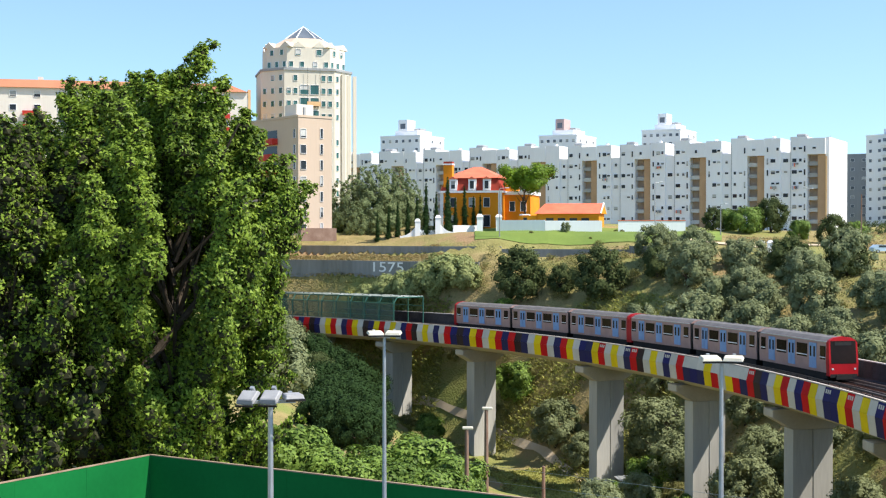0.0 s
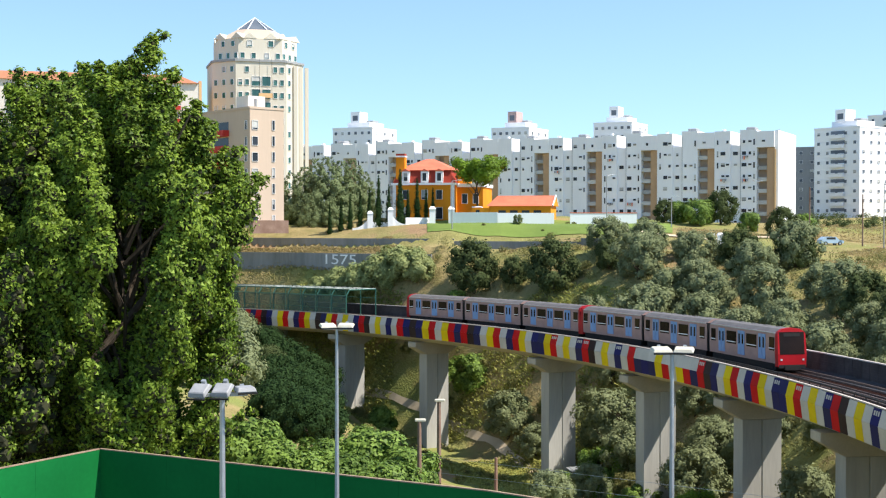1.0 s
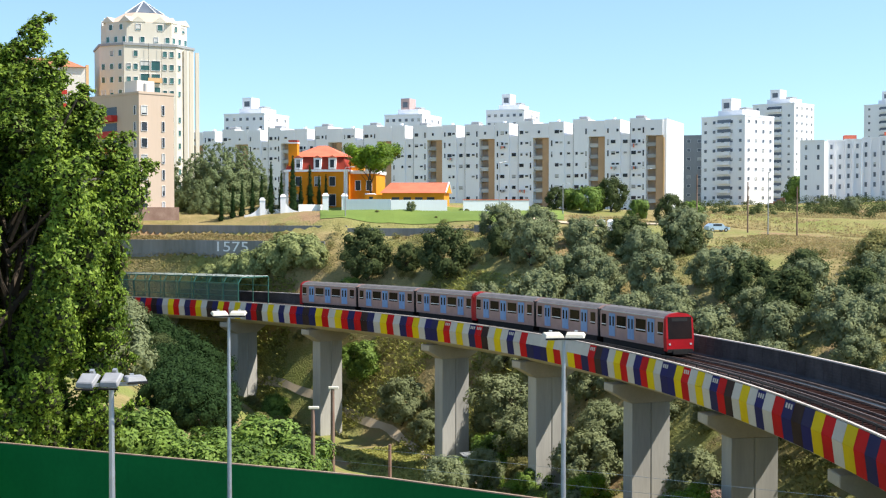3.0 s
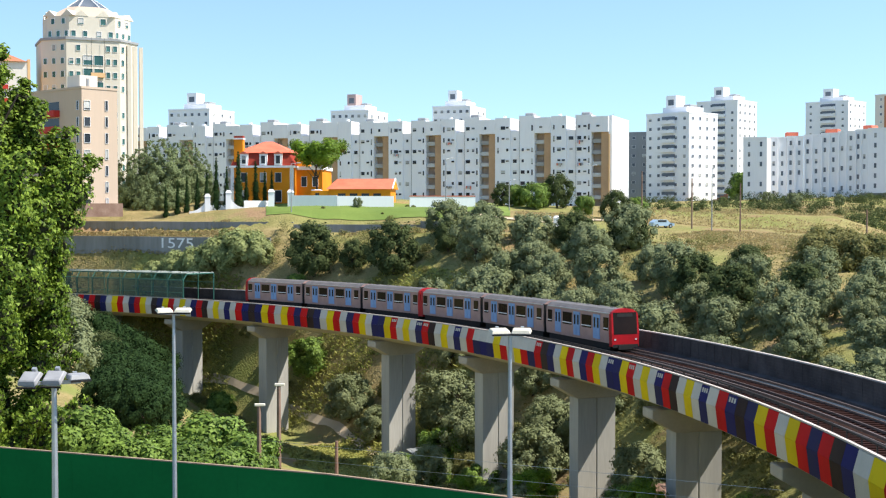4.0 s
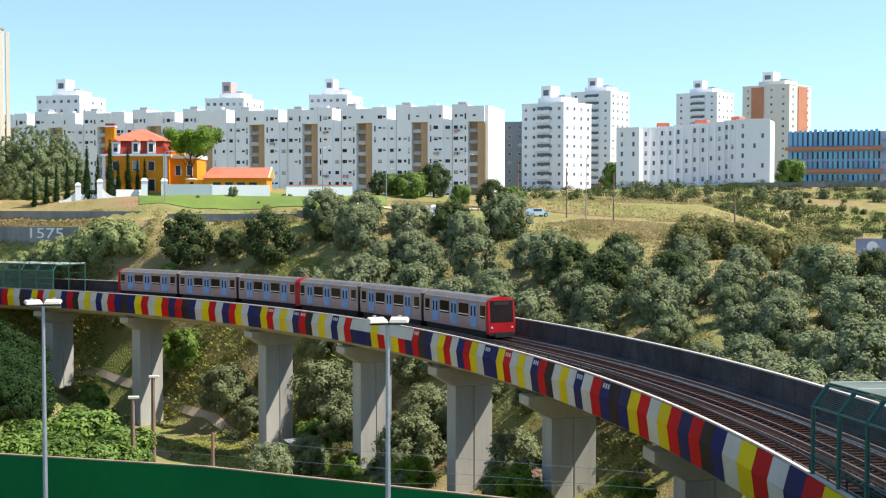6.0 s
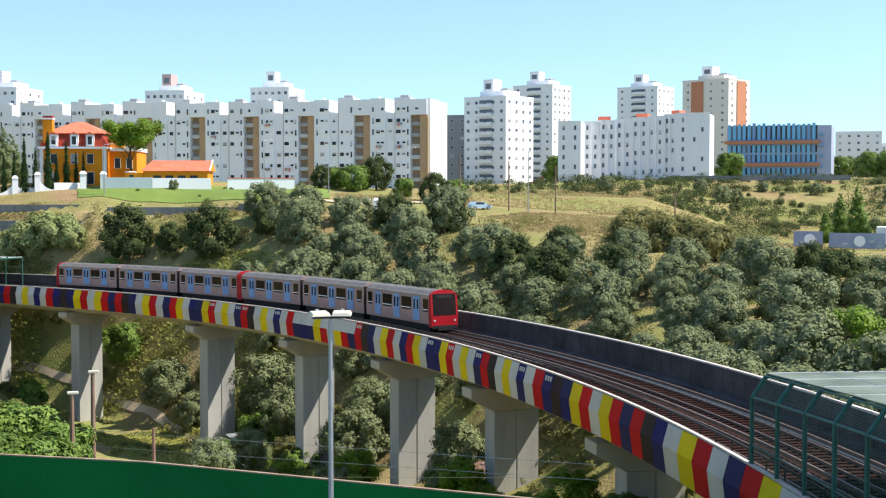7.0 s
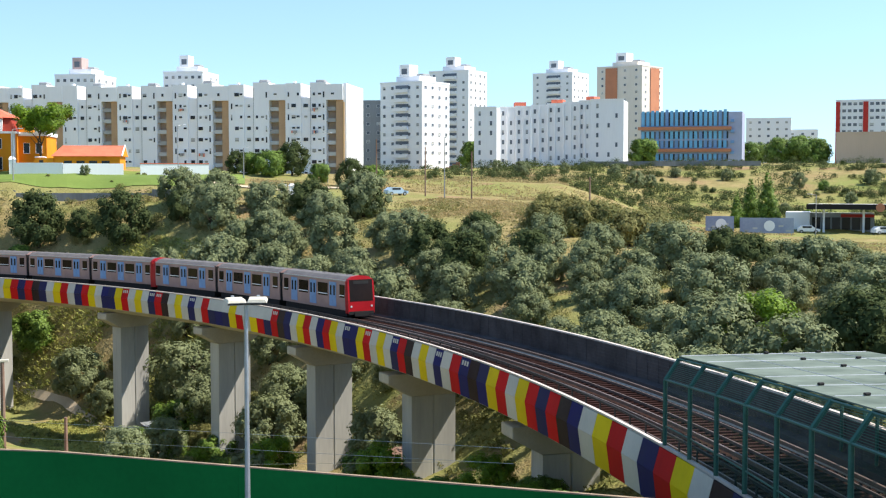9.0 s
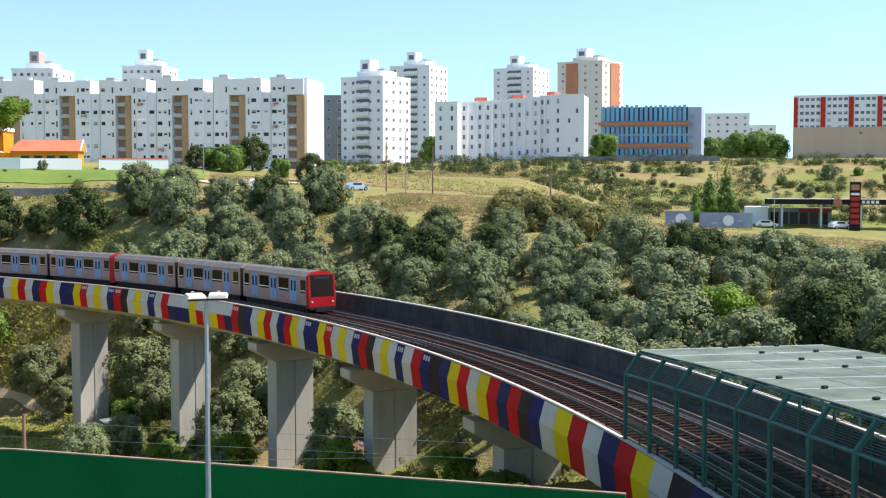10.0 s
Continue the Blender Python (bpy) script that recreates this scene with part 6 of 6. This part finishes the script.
# young shrubs on the lawn
SHRUBS = ((5.4, 231, 0.55), (6.5, 227, 0.4), (7.6, 232, 0.5), (7.85, 233, 0.6), (9.1, 231, 0.5), (9.3, 225, 0.35), (10.1, 227, 0.4), (3.9, 230, 0.5), (10.9, 233, 0.6), (11.4, 226, 0.5))
for az, d, k in SHRUBS:
    put(rnd.choice(olives[:1] + scrubs), az, d, k * 0.6, az * 40)
swept_wall(-1.9, -1.12, 239, 0.6, 2.8, "white swept entrance wall beside the drive")
swept_wall(0.45, -0.22, 239, 0.5, 2.6, "white swept entrance wall beside the drive")
run_wall("wall_drive", "low white wall along the villa drive", [(-1.1, 239.5), (-0.22, 239.5)], 1.8, 0.3, "white_paint")
run_wall("wall_forecourt", "white forecourt wall before the villa", [(0.45, 239), (1.5, 241.5)], 2.0, 0.3, "white_paint")

def parked_car(az, d, turn, paint, label):
    x, y = polar(az, d)
    c = thing("car", label, "car", m=pose(x, y, land_z(x, y), 0, 0, turn))
    bm = bmesh.new()
    prof = [(-2.0, 0.35), (2.0, 0.35), (2.05, 0.75), (1.2, 0.9), (0.6, 1.4), (-1.2, 1.42), (-1.9, 0.95)]
    r = [[bm.verts.new((px, sy, pz)) for px, pz in prof] for sy in (-0.82, 0.82)]
    n = len(prof)
    for i in range(n):
        bm.faces.new((r[0][i], r[0][(i + 1) % n], r[1][(i + 1) % n], r[1][i]))
    bm.faces.new(r[0][::-1])
    bm.faces.new(r[1])
    bmesh.ops.recalc_face_normals(bm, faces=bm.faces[:])
    part("body", bm, M[paint], c)
    for sy in (-0.83, 0.83):
        part("side_window", boxes((-1.1, 0.5, sy - 0.01, sy + 0.01, 0.98, 1.32)), M["glass_dark"], c)
        for px in (-1.3, 1.25):
            w = part("wheel", tube(bmesh.new(), (px, sy - 0.1, 0.32), (px, sy + 0.1, 0.32), 0.32, None, 14), M["underframe"], c)
            part("rim", tube(bmesh.new(), (px, sy - 0.11, 0.32), (px, sy + 0.11, 0.32), 0.19, None, 10), M["galv"], w)

parked_car(18.75, 222, 10, "car_blue", "pale blue parked car beside the field")
for az, d in ((36.6, 246), (39.6, 246), (40.0, 250)):
    parked_car(az, d, az * 9, "white_paint", "white parked car on the fuel station forecourt")

def fuel_station():
    d = 250.0
    x, y = polar(38.6, d)
    s = thing("fuel_station", "low fuel station with black canopy edge and pale shop", "fuel station", m=pose(x, y, land_z(x, y), 0, 0, -38))
    part("shop_wall", boxes((-13, -8.6, 3, 9, 0, 3.6)), M["white_paint"], s)
    part("shop_front", boxes((-8.59, 3, 5, 9, 0, 3.4)), M["grey_render"], s)
    for i in range(6):
        part("shop_window", boxes((-8.2 + 1.8 * i, -6.7 + 1.8 * i, 4.9, 4.99, 0.3, 2.6)), M["glass_dark"], s)
    part("red_panel", boxes((-3, 3, 4.88, 4.98, 2.65, 3.2)), M["red_paint"], s)
    part("canopy", boxes((-9, 16, -4, 8, 4.9, 5.1)), M["white_paint"], s)
    part("canopy_edge", boxes((-9.05, 16.05, -4.1, -4.005, 4.3, 5.3)), M["underframe"], s, "black canopy edge")
    for i, px in enumerate((-6, 1, 8, 14)):
        part("column", boxes((px - 0.2, px + 0.2, -1, -0.6, 0, 4.89)), M["white_paint"], s)
    part("emblem", tube(bmesh.new(), (3.8, -4.2, 4.7), (3.8, -4.11, 4.7), 0.8, None, 12), M["terracotta"], s)
    for i in range(5):
        part("sign_mark", boxes((7.2 + 0.8 * i, 7.75 + 0.8 * i, -4.15, -4.105, 4.5, 5.05)), M["white_paint"], s)
    px, py = polar(40.2, 244)
    t = thing("price_sign", "tall dark price pillar with red panels", "sign", m=pose(px, py, land_z(px, py), 0, 0, -40))
    part("pillar", boxes((-0.95, 0.95, -0.2, 0.2, -0.2, 8.8)), M["underframe"], t)
    part("emblem", boxes((-0.7, 0.7, -0.24, -0.205, 7.3, 8.3)), M["terracotta"], t)
    for i in range(5):
        part("price_bar", boxes((-0.75, 0.75, -0.24, -0.205, 1.2 + 1.05 * i, 1.9 + 1.05 * i)), M["red_paint"], t)
    part("bar", boxes((-0.75, 0.75, -0.24, -0.205, 6.4, 6.8)), M["white_paint"], t)
    for i, (a0, a1) in enumerate(((32.3, 33.5), (33.75, 36.0))):
        p, q = Vector(polar(a0, 236)), Vector(polar(a1, 236))
        dd = q - p
        z = land_z(*p)
        b = thing("billboard", "blue-grey printed hoarding with a pale disc", "hoarding", "hoardings by the fuel station", m=pose(p.x, p.y, z, 0, 0, math.degrees(math.atan2(dd.y, dd.x))))
        part("board", boxes((0, dd.length, -0.06, 0.06, 0.2, 2.9)), M["hoarding"], b)
        for k, f in enumerate((0.08, 0.24, 0.72, 0.86)):     # pale printed sweeps
            part("print_band", boxes((dd.length * f, dd.length * (f + 0.09), -0.075, -0.062, 0.5 + 0.4 * (k % 3), 0.75 + 0.45 * (k % 3))), M["shutter"], b)
        part("disc", tube(bmesh.new(), (dd.length * 0.55, -0.1, 1.5), (dd.length * 0.55, -0.07, 1.5), 0.95, None, 20), M["white_paint"], b)
        for k in range(int(dd.length // 2.2) + 1):
            part("post", boxes((k * 2.2 + 0.05, k * 2.2 + 0.15, 0.065, 0.15, -0.2, 2.9)), M["galv"], b)

fuel_station()

def shack(az, d, turn, w, dep, h, mat):
    x, y = polar(az, d)
    s = thing("shack", "makeshift shack with rusty tin roof among bushes", "shack", "shacks under the viaduct", m=pose(x, y, land_z(x, y) - 0.3, 0, 0, turn))
    part("wall", boxes((-w / 2, w / 2, -dep / 2, dep / 2, 0, h)), M["tin"], s)
    bm = bmesh.new()
    n = 14
    for i in range(n):
        a, b = -w / 2 - 0.4 + (w + 0.8) * i / n, -w / 2 - 0.4 + (w + 0.8) * (i + 1) / n
        z = 0.03 * (i % 2)
        box(bm, a, b - 0.01, -dep / 2 - 0.4, dep / 2 + 0.4, h + 0.01 + z, h + 0.06 + z)
        for v in bm.verts:
            v.co.z += 0.18 * (v.co.y + dep / 2)
        part("roof_sheet", bm, M[mat], s)
        bm = bmesh.new()
    bm.free()
    part("door", boxes((-0.4, 0.4, -dep / 2 - 0.05, -dep / 2 - 0.004, 0.1, 1.9)), M["tin"], s)

shack(8.75, 163, 20, 5, 3, 1.3, "galv")
shack(18.5, 112, 10, 4, 3, 1.5, "tin")
shack(10.4, 170, -10, 4, 3, 1.8, "tin")

def cable(a0, d0, z0, a1, d1, z1):
    """A taut wire between two far-apart points."""
    p, q = Vector((*polar(a0, d0), EYE + z0)), Vector((*polar(a1, d1), EYE + z1))
    c = thing("overhead_cable", "thin grey cable strung behind the court wall", "cable", "cables behind the court wall")
    part("wire", tube(bmesh.new(), p, q, 0.012, None, 4), M["galv"], c)

cable(-1.0, 76, -13.2, 24.0, 58, -12.3)
cable(-1.0, 76, -14.1, 24.0, 58, -13.0)
cable(4.45, 92, -20.0, 22.0, 70, -15.6)

def far_steps():
    x, y = polar(20.95, 378)
    s = thing("garden_steps", "terracotta stepped terrace beside the white tower", "steps", m=pose(x, y, EYE - 1.0, 0, 0, -25))
    for i in range(9):
        part("step", boxes((-5 + 1.0 * i, -4 + 1.0 * i - 0.01, 0, 4, 0, 1.0 + 0.5 * i)), M["terracotta"], s)
    x, y = polar(19.3, 372)
    b = thing("red_panel_base", "low red painted base wall of the white tower", "wall", m=pose(x, y, EYE - 1.0, 0, 0, -20))
    part("wall", boxes((-5, 5, 0, 0.4, 0, 2.0)), M["red_paint"], b)

far_steps()
run_wall("wall_retaining_middle", "dark weathered retaining wall below the lawn", [(2.6, 222.6), (5.5, 220.2), (8.2, 217.6)], 1.9, 0.4, "stone_wall", EYE - 4.7)
run_wall("wall_far_road", "low grey wall along the far road", [(27.0, 356), (30.5, 352), (34.6, 350)], 1.3, 0.3, "stone_wall", EYE + 2.6)

# painted number on the lower retaining wall
txt = bpy.data.curves.new("painted_writing", "FONT")
txt.body, txt.size, txt.extrude, txt.align_x = "1575", 2.6, 0.01, "CENTER"
txt.materials.append(M["white_paint"])
p, q = Vector(polar(-5, 237)), Vector(polar(-2, 227))
k = p.lerp(q, 0.86)
dd = q - p
nrm = Vector((dd.y, -dd.x)).normalized()
tx = new("painted_writing", txt)
tx.matrix_basis = pose(k.x + nrm.x * 0.27, k.y + nrm.y * 0.27, EYE - 6.9, 90, 0, math.degrees(math.atan2(dd.y, dd.x)))
tx.scale = (1.5, 0.95, 1.0)
tagged(tx, "white painted number on the grey retaining wall", "graffiti")

for k in protos:
    for o in (*k.children_recursive, k):
        bpy.data.objects.remove(o)
